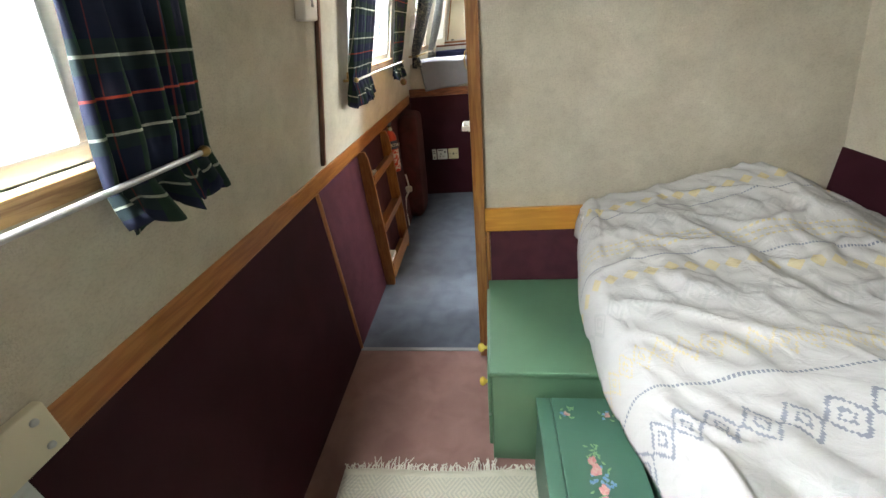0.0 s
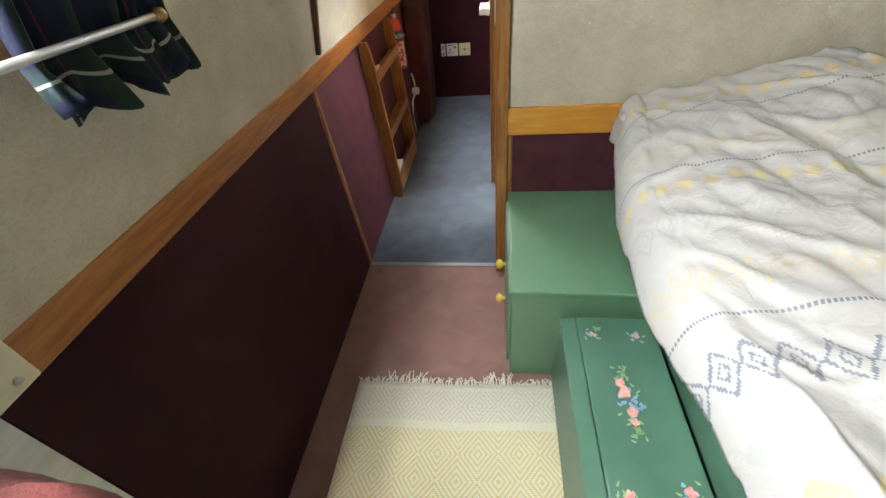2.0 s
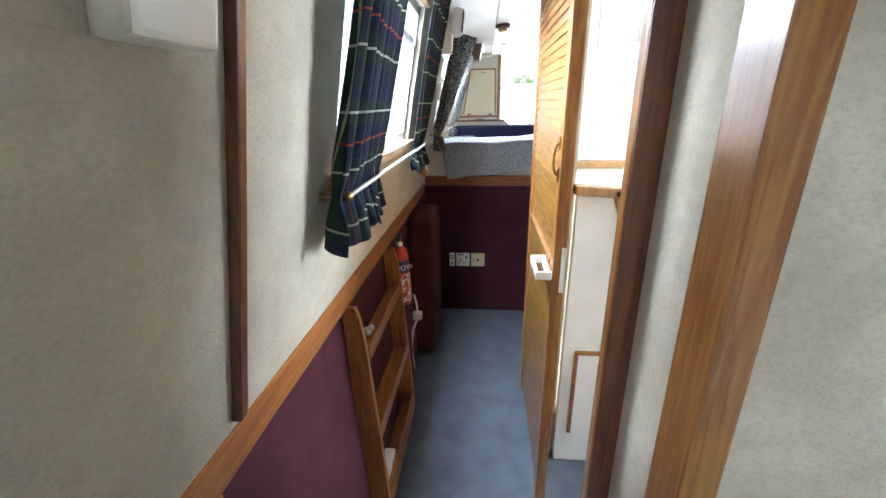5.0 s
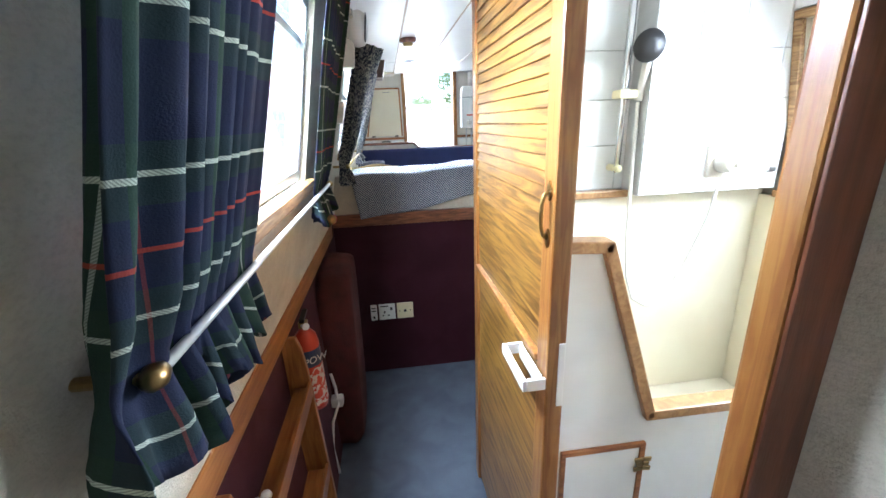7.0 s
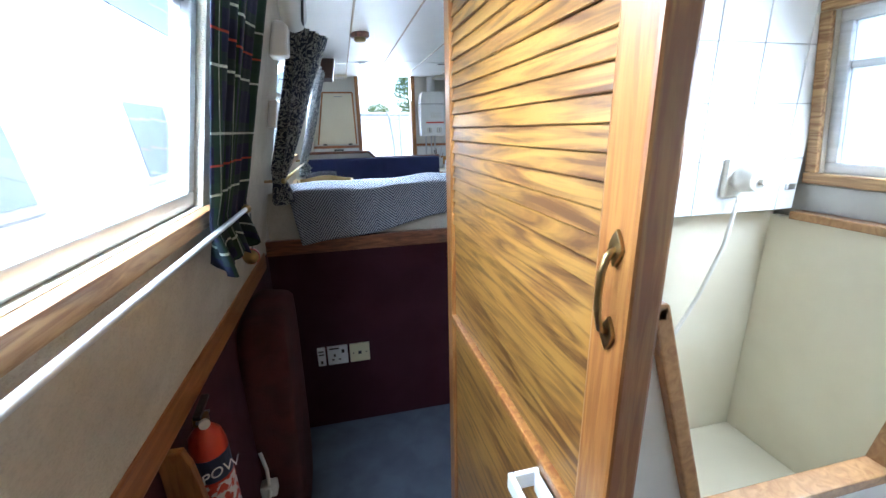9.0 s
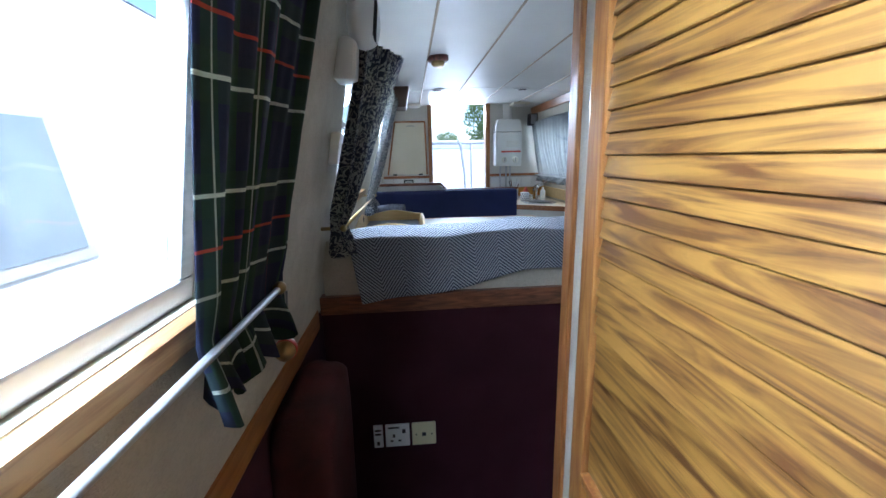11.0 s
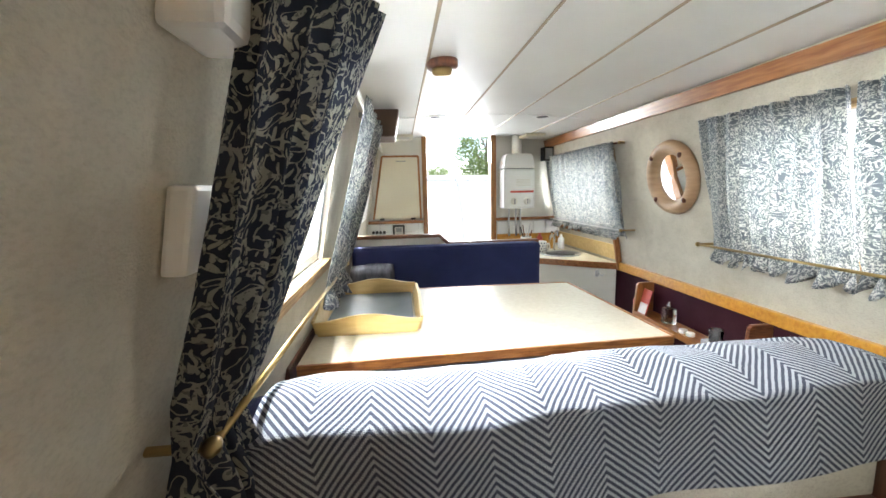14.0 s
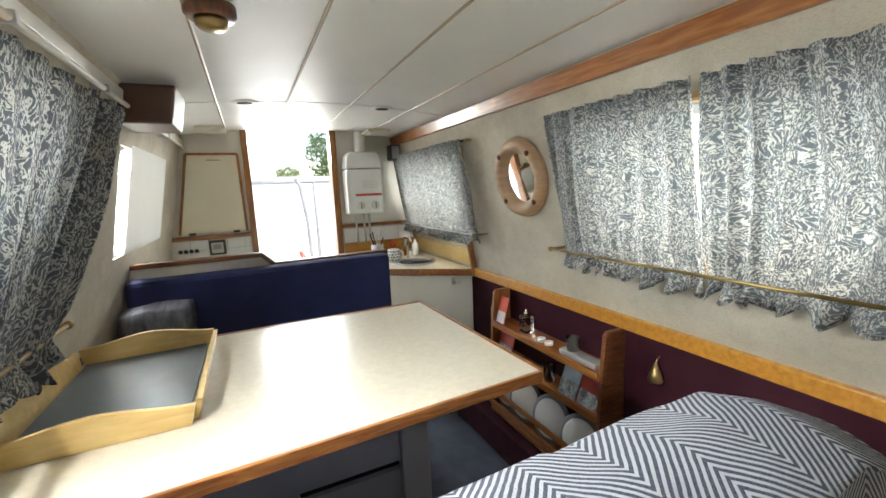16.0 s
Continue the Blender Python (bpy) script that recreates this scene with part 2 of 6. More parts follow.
PINE = mat("figured_pine_slats", (0.30, 0.155, 0.030), 0.38, color2=(0.095, 0.036, 0.009), scale=3.5, stretch=(5, 0.9, 12), grain=60, bump=0.1, coat=0.25, mixpow=(0.36, 0.60), distort=2.3)
PINE_Z = mat("figured_pine_stile", (0.36, 0.165, 0.042), 0.3, color2=(0.24, 0.088, 0.022), scale=8, stretch=(9, 9, 0.7), grain=60, bump=0.1, coat=0.5, mixpow=(0.4, 0.62), distort=1.2)
PALEWOOD = mat("pale_beech", (0.72, 0.52, 0.22), 0.4, color2=(0.62, 0.42, 0.16), scale=8, stretch=(1, 6, 6), grain=80, bump=0.08)
SILLWOOD = mat("weathered_window_wood", (0.50, 0.32, 0.14), 0.45, color2=(0.24, 0.12, 0.045), scale=7, stretch=(9, 0.9, 9), grain=60, bump=0.15, mixpow=(0.38, 0.62), distort=1.2)
TRIMWOOD = mat("light_oak_trim", (0.44, 0.25, 0.10), 0.35, color2=(0.30, 0.15, 0.055), scale=9, stretch=(4, 4, 4), grain=70, bump=0.1, coat=0.3, distort=1.5)
CEIL = mat("white_vinyl_ceiling", (0.80, 0.79, 0.75), 0.45, color2=(0.76, 0.75, 0.71), scale=3, grain=500, bump=0.15, depth=0.001)
WHITE = mat("white_paint", (0.80, 0.80, 0.78), 0.4, color2=(0.75, 0.75, 0.73), scale=6, grain=300, bump=0.05)
CREAM = mat("cream_panel", (0.76, 0.71, 0.56), 0.35, color2=(0.72, 0.66, 0.51), scale=4, grain=300, bump=0.04)
OFFWHITE = mat("off_white_laminate", (0.72, 0.70, 0.63), 0.35, color2=(0.68, 0.66, 0.59), scale=4, grain=300, bump=0.04)
GREYPANEL = mat("pale_grey_laminate", (0.52, 0.52, 0.50), 0.4, color2=(0.48, 0.48, 0.46), scale=5, grain=300, bump=0.05)
TABLETOP = mat("pale_laminate_top", (0.68, 0.63, 0.52), 0.24, color2=(0.63, 0.58, 0.47), scale=60, grain=500, bump=0.04)
TILE = mat("glazed_white_tile", (0.80, 0.81, 0.80), 0.12, color2=(0.77, 0.78, 0.77), scale=4, grain=40, bump=0.03)
GROUT = mat("grout", (0.55, 0.55, 0.53), 0.9)
PLASTIC = mat("white_plastic", (0.82, 0.82, 0.80), 0.3, color2=(0.80, 0.80, 0.77), grain=300, bump=0.02)
YPLASTIC = mat("yellowed_plastic", (0.74, 0.68, 0.42), 0.35, color2=(0.70, 0.63, 0.38), grain=300, bump=0.02)
BLACK = mat("black_plastic", (0.02, 0.02, 0.022), 0.4, grain=300, bump=0.05)
# Near-black for recesses, their shade put into the colour.
DARK = mat("recess_shade", (0.012, 0.008, 0.010), 0.9)
GREYPLASTIC = mat("grey_plastic", (0.25, 0.26, 0.27), 0.4, grain=200, bump=0.05)
CHROME = mat("chrome", (0.75, 0.76, 0.78), 0.15, 1.0, grain=100, bump=0.01)
STEEL = mat("brushed_steel", (0.62, 0.63, 0.64), 0.3, 1.0, grain=300, bump=0.05)
ALU = mat("brushed_aluminium", (0.66, 0.67, 0.68), 0.45, 0.6, stretch=(1, 1, 8), grain=300, bump=0.05)
BRASS = mat("aged_brass", (0.50, 0.36, 0.16), 0.3, 1.0, color2=(0.35, 0.24, 0.10), grain=200, bump=0.05)
GREEN = mat("green_painted_wood", (0.110, 0.225, 0.140), 0.42, color2=(0.095, 0.200, 0.122), scale=5, grain=90, bump=0.12, stretch=(1, 1, 1))
GREEN_DARK = mat("deep_green_painted_wood", (0.075, 0.175, 0.125), 0.42, color2=(0.062, 0.152, 0.108), scale=5, grain=90, bump=0.12)
BLUECARPET = mat("blue_grey_carpet", (0.115, 0.135, 0.175), 0.98, color2=(0.085, 0.10, 0.135), scale=10, grain=330, bump=0.9, depth=0.004)
PINKCARPET = mat("dusty_pink_carpet", (0.32, 0.185, 0.165), 0.98, color2=(0.26, 0.145, 0.13), scale=10, grain=330, bump=0.9, depth=0.004)
NAVY = mat("navy_upholstery", (0.016, 0.024, 0.10), 0.85, color2=(0.012, 0.018, 0.08), scale=7, grain=500, bump=0.4)
REDVELVET = mat("dark_red_velvet", (0.090, 0.012, 0.012), 0.8, color2=(0.050, 0.007, 0.007), scale=11, grain=160, bump=0.5, depth=0.004)
GREYCLOTH = mat("grey_cushion_cloth", (0.10, 0.10, 0.115), 0.95, color2=(0.035, 0.035, 0.045), scale=14, stretch=(3, 0.4, 1), grain=400, bump=0.4)
PILLOWCLOTH = mat("white_pillow_cotton", (0.78, 0.78, 0.77), 0.9, color2=(0.74, 0.74, 0.73), grain=40, bump=0.3, depth=0.006)
RED = mat("red_enamel", (0.55, 0.05, 0.02), 0.3, color2=(0.48, 0.04, 0.02))
PAPER = mat("white_paper", (0.80, 0.80, 0.78), 0.7)
PAPERBLUE = mat("blue_printed_card", (0.25, 0.42, 0.58), 0.4, color2=(0.60, 0.66, 0.70), scale=22)
PAPERRED = mat("red_printed_card", (0.60, 0.09, 0.05), 0.4, color2=(0.50, 0.07, 0.05), scale=20)
PAPERLABEL = mat("red_on_white_print", (0.70, 0.66, 0.62), 0.4, color2=(0.55, 0.06, 0.03), scale=70, mixpow=(0.48, 0.52))
PAPERMIX = mat("printed_photo_card", (0.55, 0.60, 0.62), 0.4, color2=(0.12, 0.13, 0.14), scale=45)
PINKPAINT = mat("rose_paint", (0.70, 0.22, 0.24), 0.45, color2=(0.78, 0.50, 0.46), scale=120)
BLUEPAINT = mat("blue_flower_paint", (0.16, 0.34, 0.62), 0.45, color2=(0.30, 0.45, 0.66), scale=120)
LEAFPAINT = mat("leaf_paint", (0.33, 0.48, 0.24), 0.45, color2=(0.22, 0.38, 0.20), scale=120)
YELLOWKNOB = mat("yellow_glazed_knob", (0.80, 0.60, 0.10), 0.25)
FRINGE = mat("cotton_fringe", (0.78, 0.75, 0.66), 0.95)
GREYLINE = mat("faded_print", (0.33, 0.35, 0.38), 0.6)
BOATWHITE = mat("white_boat_paint", (0.82, 0.83, 0.84), 0.25, color2=(0.78, 0.79, 0.80), scale=1.5, grain=20, bump=0.03)
BOATBLUE = mat("dark_blue_boat_paint", (0.03, 0.05, 0.12), 0.3)
HAZY = mat("hazy_pane", (0.22, 0.26, 0.29), 0.5)
PAVING = mat("pale_paving", (0.42, 0.40, 0.36), 0.9, color2=(0.34, 0.32, 0.29), scale=3, grain=30, bump=0.4, depth=0.01)
WATER = mat("canal_water", (0.05, 0.06, 0.05), 0.08, scale=3, grain=3, bump=0.3, depth=0.05)
LEAF = mat("tree_leaves", (0.13, 0.18, 0.06), 0.6, color2=(0.10, 0.15, 0.05), scale=1.2, trans=0.6)
BARK = mat("tree_bark", (0.12, 0.09, 0.06), 0.9, grain=30, bump=0.6, depth=0.02)
TARTAN = tartan()
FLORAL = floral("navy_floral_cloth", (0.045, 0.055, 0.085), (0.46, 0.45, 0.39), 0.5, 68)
# The same cloth in paler colours, with light from behind put into them.
FLORAL_LIT = floral("backlit_floral_cloth", (0.21, 0.235, 0.26), (0.78, 0.78, 0.73), 0.46, 105)
FLORAL_HALF_LIT = floral("half_lit_floral_cloth", (0.13, 0.145, 0.17), (0.60, 0.60, 0.56), 0.5, 75)
THROW = herringbone()
RUG = rug_cloth()
DUVET = duvet_cloth()


def glass(name, rough=0.0, tint=(0.97, 0.98, 0.98)):
    m = bpy.data.materials.new(name)
    m.use_nodes = True
    b = m.node_tree.nodes["Principled BSDF"]
    b.inputs["Base Color"].default_value = (*tint, 1)
    b.inputs["Transmission Weight"].default_value = 1.0
    b.inputs["Roughness"].default_value = rough
    b.inputs["IOR"].default_value = 1.45
    return m


for m in (MAROON, PLUM, LINING):
    m.node_tree.nodes["Principled BSDF"].inputs["Specular IOR Level"].default_value = 0.15
GLASS = glass("clear_glass", 0.0)
# Rough glass added to stop direct sun from making a patch in the shower.
SUN_STOP = glass("sun_stop_glass", 0.6)
MIRROR = mat("mirror_glass", (0.9, 0.9, 0.9), 0.03, 1.0, bump=0.0)


# ---- builders ----
def thing(name, at, label, category, group="", kind=""):
    e = new(name)
    e.empty_display_size = 0.05
    e.location = at
    return tagged(e, label, category, group, kind)


def mesh_object(name, bm, material, smooth=False):
    me = bpy.data.meshes.new(name)
    bm.normal_update()
    bm.to_mesh(me)
    bm.free()
    me.materials.append(material)
    if smooth:
        for p in me.polygons:
            p.use_smooth = True
    return new(name, me)


def part(name, bm, material, parent, label="", smooth=False):
    ob = mesh_object(name, bm, material, smooth)
    ob.parent = parent
    if parent.type == "EMPTY":
        ob.matrix_parent_inverse = Matrix.Translation(-Vector(parent.location))
    if label:
        ob["label"] = label
    return ob


def structure(name, bm, material, label, category, smooth=False):
    return tagged(mesh_object(name, bm, material, smooth), label, category, kind="structure")


def solid(name, bm, material, label, category, group="", smooth=False):
    return tagged(mesh_object(name, bm, material, smooth), label, category, group)


def bevelled(bm, width, segments=2):
    if width:
        bmesh.ops.bevel(bm, geom=list(bm.edges), offset=width, segments=segments, profile=0.6, affect="EDGES", clamp_overlap=True)
    return bm


def box(x0, y0, z0, x1, y1, z1, bevel=0.003, bm=None):
    b = bmesh.new()
    bmesh.ops.create_cube(b, size=1)
    for v in b.verts:
        v.co = ((x0 + x1) / 2 + v.co.x * (x1 - x0), (y0 + y1) / 2 + v.co.y * (y1 - y0), (z0 + z1) / 2 + v.co.z * (z1 - z0))
    bevelled(b, bevel)
    return join(bm, b)


def join(bm, b):
    if bm is None:
        return b
    me = bpy.data.meshes.new("scratch")
    b.to_mesh(me)
    b.free()
    bm.from_mesh(me)
    bpy.data.meshes.remove(me)
    return bm


def prism(points, axis, lo, hi, bevel=0.002, bm=None):
    """A flat outline, drawn in the other two axes, given thickness along one axis."""
    b = bmesh.new()

    def place(p, d):
        return {"x": (d, p[0], p[1]), "y": (p[0], d, p[1]), "z": (p[0], p[1], d)}[axis]

    a = [b.verts.new(place(p, lo)) for p in points]
    c = [b.verts.new(place(p, hi)) for p in points]
    n = len(points)
    b.faces.new(a)
    b.faces.new(c[::-1])
    for i in range(n):
        b.faces.new((a[i], c[i], c[(i + 1) % n], a[(i + 1) % n]))
    bmesh.ops.recalc_face_normals(b, faces=b.faces)
    bevelled(b, bevel)
    return join(bm, b)


def tube(points, r, sides=10, bm=None, taper=None):
    """A round bar along a line of points."""
    b = bmesh.new()
    pts = [Vector(p) for p in points]
    rings = []
    side = None
    for i, p in enumerate(pts):
        d = (pts[min(i + 1, len(pts) - 1)] - pts[max(i - 1, 0)]).normalized()
        if side is None:
            side = d.orthogonal().normalized()
        side = (side - d * side.dot(d)).normalized()
        up = d.cross(side)
        rr = taper[i] if taper else r
        rings.append([b.verts.new(p + rr * (math.cos(a) * side + math.sin(a) * up)) for a in (2 * math.pi * k / sides for k in range(sides))])
    for q, s in zip(rings, rings[1:]):
        for k in range(sides):
            b.faces.new((q[k], q[(k + 1) % sides], s[(k + 1) % sides], s[k]))
    b.faces.new(rings[0][::-1])
    b.faces.new(rings[-1])
    bmesh.ops.recalc_face_normals(b, faces=b.faces)
    return join(bm, b)


def lathe(profile, centre, axis=(0, 0, 1), sides=24, bm=None):
    """A turned shape: (radius, height) pairs about an axis from a centre."""
    b = bmesh.new()
    ax = Vector(axis).normalized()
    s = ax.orthogonal().normalized()
    u = ax.cross(s)
    c = Vector(centre)
    rings = []
    for r, h in profile:
        rings.append([b.verts.new(c + ax * h + max(r, 1e-4) * (math.cos(a) * s + math.sin(a) * u)) for a in (2 * math.pi * k / sides for k in range(sides))])
    for q, w in zip(rings, rings[1:]):
        for k in range(sides):
            b.faces.new((q[k], q[(k + 1) % sides], w[(k + 1) % sides], w[k]))
    b.faces.new(rings[0][::-1])
    b.faces.new(rings[-1])
    bmesh.ops.recalc_face_normals(b, faces=b.faces)
    return join(bm, b)


def sheet(nu, nv, place, uv=None, thick=0.0):
    """A cloth-like grid; place(i/nu, j/nv) gives the point and uv the metres of cloth."""
    b = bmesh.new()
    lay = b.loops.layers.uv.new("UVMap")
    grid = [[b.verts.new(place(i / nu, j / nv)) for j in range(nv + 1)] for i in range(nu + 1)]
    for i in range(nu):
        for j in range(nv):
            f = b.faces.new((grid[i][j], grid[i + 1][j], grid[i + 1][j + 1], grid[i][j + 1]))
            for loop, (a, c) in zip(f.loops, ((i, j), (i + 1, j), (i + 1, j + 1), (i, j + 1))):
                loop[lay].uv = uv(a / nu, c / nv) if uv else (a / nu, c / nv)
    return b


def x_left(z):
    return -0.642 + 0.186 * (z - 0.83)


def x_right(z):
    return 1.11 - 0.175 * (z - 0.83)


def slab(side, y0, y1, z0, z1, out=0.06, inn=0.0, bm=None, bevel=0.0):
    """A piece of the leaning cabin side, between two heights, from inn metres inside the lining to out metres outside it."""
    f, s = (x_left, -1) if side == "L" else (x_right, 1)
    pts = [(f(z0) - s * inn, z0), (f(z1) - s * inn, z1), (f(z1) + s * out, z1), (f(z0) + s * out, z0)]
    return prism(pts, "y", y0, y1, bevel, bm)


def side_wall(name, side, y0, y1, holes, material, label):
    """A cabin side with window openings (y0, y1, z0, z1)."""
    bm = bmesh.new()
    y = y0
    for a, b, c, d in holes:
        slab(side, y, a, 0.83, 1.86, bm=bm)
        slab(side, a, b, 0.83, c, bm=bm)
        slab(side, a, b, d, 1.86, bm=bm)
        y = b
    slab(side, y, y1, 0.83, 1.86, bm=bm)
    return structure(name, bm, material, label, "wall")


# ---- setting ----
structure("floor", box(-0.75, 1.402, -0.06, 1.25, 6.40, 0.0, 0), BLUECARPET, "worn blue-grey carpet laid along the corridor floor", "floor")
structure("floor_bedroom", box(-0.75, -1.2, -0.06, 1.25, 1.40, 0.0, 0), PINKCARPET, "dusty pink carpet on the bedroom floor", "floor")
structure("carpet_bar", box(-0.62, 1.39, 0.0, -0.05, 1.41, 0.004, 0.001), GREYPLASTIC, "thin bar where the pink and blue carpets meet", "trim")

BED_WIN, COR_WIN, SAL_WIN, KIT_WIN = (-0.25, 0.57, 1.15, 1.62), (1.80, 2.64, 1.165, 1.62), (3.50, 4.26, 1.18, 1.62), (5.03, 5.80, 1.20, 1.60)
side_wall("wall_west", "L", -1.2, 6.42, [BED_WIN, COR_WIN, SAL_WIN, KIT_WIN], LINING, "beige carpet-lined cabin side leaning inwards")
SHW_WIN, SALR_WIN, KITR_WIN = (1.87, 2.69, 1.155, 1.58), (3.55, 4.40, 1.16, 1.60), (5.30, 6.25, 1.16, 1.60)
side_wall("wall_east", "R", -1.2, 6.42, [SHW_WIN, SALR_WIN, KITR_WIN], LINING, "beige carpet-lined cabin side leaning inwards")
structure("wall_low_west", prism([(-0.62, 0), (-0.665, 0.82), (-0.72, 0.82), (-0.72, 0)], "y", 0.29, 1.395, 0.001), MAROON, "dark maroon lower wall panel", "wall")
structure("wall_low_west_corridor", prism([(-0.62, 0), (-0.665, 0.82), (-0.72, 0.82), (-0.72, 0)], "y", 1.42, 6.42, 0.001), PLUM, "maroon lower wall panel in the corridor", "wall")
structure("wall_low_west_metal", prism([(-0.615, 0), (-0.655, 0.826), (-0.72, 0.826), (-0.72, 0)], "y", -1.2, 0.285, 0.001), ALU, "bare metal lower wall sheet", "wall")
structure("wall_low_east", box(1.10, -1.2, 0.0, 1.17, 6.42, 0.862, 0.001), MAROON, "dark maroon lower wall panel", "wall")
structure("panel_strip", tube([(-0.622, 1.408, 0.0), (-0.642, 1.408, 0.40), (-0.662, 1.408, 0.77)], 0.010, 8), HONEY_Z, "thin wooden strip over a panel joint", "trim")
structure("wall_strip", prism([(x_left(0.87), 0.87), (x_left(1.78), 1.78), (x_left(1.78) + 0.016, 1.78), (x_left(0.87) + 0.016, 0.87)], "y", 1.442, 1.460, 0.003), DARKWOOD, "dark wooden strip on the lined wall", "trim")
structure("rail_west", box(-0.69, 0.335, 0.788, -0.634, 3.41, 0.854, 0.006), HONEY, "honey-coloured wooden rail along the wall", "rail")
structure("rail_east", box(1.075, 2.96, 0.860, 1.118, 5.38, 0.912, 0.006), YELLOWWOOD, "honey-coloured wooden rail along the wall", "rail")
structure("roof_beam", slab("R", 2.96, 6.35, 1.735, 1.795, out=0.0, inn=0.022, bevel=0.003), HONEY, "wooden trim where wall meets ceiling", "trim")
structure("roof_trim_west", slab("L", 2.96, 6.35, 1.735, 1.765, out=0.0, inn=0.018, bevel=0.003), OFFWHITE, "pale conduit trim where wall meets ceiling", "trim")


def ceiling_z(x):
    return 1.848 - 0.045 * ((x - 0.25) / 0.72) ** 2


def ceiling_panels(y0, y1):
    bm = bmesh.new()
    edges = [-0.52, -0.205, 0.10, 0.41, 0.73, 1.00]
    for a, b in zip(edges, edges[1:]):
        n = 4
        xs = [a + 0.003 + (b - a - 0.006) * k / n for k in range(n + 1)]
        pts = [(x, ceiling_z(x)) for x in xs] + [(x, ceiling_z(x) + 0.03) for x in xs[::-1]]
        prism(pts, "y", y0 + 0.003, y1 - 0.003, 0.002, bm)
    return bm


cbm = ceiling_panels(1.43, 5.405)
join(cbm, ceiling_panels(5.417, 6.42))
prism([(-0.52, 1.86), (1.04, 1.86), (1.04, 1.90), (-0.52, 1.90)], "y", 1.43, 6.42, 0, cbm)
structure("ceiling", cbm, CEIL, "white vinyl ceiling panels with narrow joints", "ceiling")
# Ceiling out of view, given the darker lining to dim light bounced onto walls.
structure("ceiling_bedroom_unseen", prism([(-0.52, 1.848), (1.04, 1.848), (1.04, 1.90), (-0.52, 1.90)], "y", -1.2, 1.428, 0), LINING, "unseen bedroom ceiling in beige lining, added to dim bounced light", "ceiling")
jbm = bmesh.new()
for jx in (-0.205, 0.10, 0.41, 0.73):
    tube([(jx, 1.43, ceiling_z(jx) + 0.001), (jx, 6.4, ceiling_z(jx) + 0.001)], 0.006, 6, jbm)
structure("ceiling_joint_strips", jbm, mat("beige_joint_strip", (0.42, 0.33, 0.22), 0.5), "thin beige joint strips on the ceiling", "trim")
structure("wall_stern", box(-0.72, -1.26, 0.0, 1.20, -1.2, 1.85, 0), LINING, "beige lined end wall of the bedroom", "wall")

# partition between bedroom and bathroom
structure("wall_partition", box(-0.02, 1.38, 0.0, 1.16, 1.42, 1.85, 0.002), LINING, "beige carpet-lined partition at the head of the bed", "wall")
structure("partition_board", box(-0.04, 1.362, 0.612, 1.10, 1.379, 0.702, 0.004), YELLOWWOOD, "bright varnished yellow board across the partition", "trim")
structure("partition_panel", box(-0.005, 1.370, 0.0, 1.10, 1.379, 0.611, 0.001), PLUM, "worn maroon panel below the yellow board", "wall")
structure("door_post_bedroom", box(-0.062, 1.36, 0.0, -0.022, 1.43, 1.84, 0.004), PINE_Z, "varnished pine door post", "trim")
structure("partition_stile", box(-0.020, 1.366, 0.0, -0.006, 1.3785, 0.61, 0.002), PINE_Z, "narrow pine upright", "trim")
structure("wall_bathroom", box(0.003, 1.43, 0.0, 0.030, 1.697, 1.85, 0.002), LINING, "beige carpet-lined bathroom wall", "wall")
structure("door_post_bathroom", box(-0.045, 1.698, 0.0, 0.030, 1.728, 1.85, 0.004), PINE_Z, "varnished pine door post with a knot", "trim")
# Dark strip over the post's near face, shade put into its colour.
structure("post_shade_bathroom", box(-0.043, 1.6935, 0.0, 0.0025, 1.6975, 1.85, 0.001), DARKWOOD, "thin dark strip drawn as shade on the post's near face", "trim")
structure("wall_bathroom_far", box(-0.012, 2.2725, 0.0, 0.0, 2.872, 1.85, 0.002), LINING, "beige lined wall beside the sliding door", "wall")
structure("door_post_corridor", box(-0.020, 2.872, 0.0, 0.030, 2.914, 1.85, 0.005), HONEY_Z, "varnished door post", "trim")
structure("wall_bathroom_end", box(0.031, 2.869, 0.0, 1.16, 2.900, 1.85, 0.002), LINING, "beige lined end wall of the bathroom", "wall")

# bathroom shell
bw = slab("R", 1.425, 1.835, 0.84, 1.80, out=-0.001, inn=0.012)
for a, b, c, d in ((1.835, 2.235, 0.84, 1.118), (1.835, 2.725, 1.61, 1.80)):
    slab("R", a, b, c, d, out=-0.001, inn=0.012, bm=bw)
structure("wall_bathroom_side", bw, WHITE, "white-painted bathroom wall", "wall")
structure("wall_bathroom_low", box(1.06, 1.425, 0.0, 1.098, 2.235, 0.84, 0.001), WHITE, "white-painted lower bathroom wall", "wall")
bm = prism([(0.003, 0.0), (1.055, 0.0), (1.055, 1.06), (0.930, 1.06), (0.770, 0.573), (0.271, 0.578), (0.118, 1.038), (0.003, 1.045)], "y", 2.24, 2.262, 0.001)
structure("shower_partition", bm, WHITE, "white panel in front of the shower with a cut-out entry", "partition")
trim = bmesh.new()
for a, b in (((0.003, 1.045), (0.118, 1.038)), ((0.118, 1.038), (0.271, 0.578)), ((0.271, 0.578), (0.770, 0.573)), ((0.770, 0.573), (0.935, 1.055))):
    va, vb = Vector((a[0], 0, a[1])), Vector((b[0], 0, b[1]))
    d = (vb - va).normalized()
    nrm = Vector((-d.z, 0, d.x)) * 0.014
    va, vb = va - d * 0.010, vb + d * 0.010
    prism([(p.x, p.z) for p in (va - nrm, vb - nrm, vb + nrm, va + nrm)], "y", 2.222, 2.272, 0.004, trim)
structure("shower_trim", trim, TRIMWOOD, "wooden trim round the shower entry", "trim")
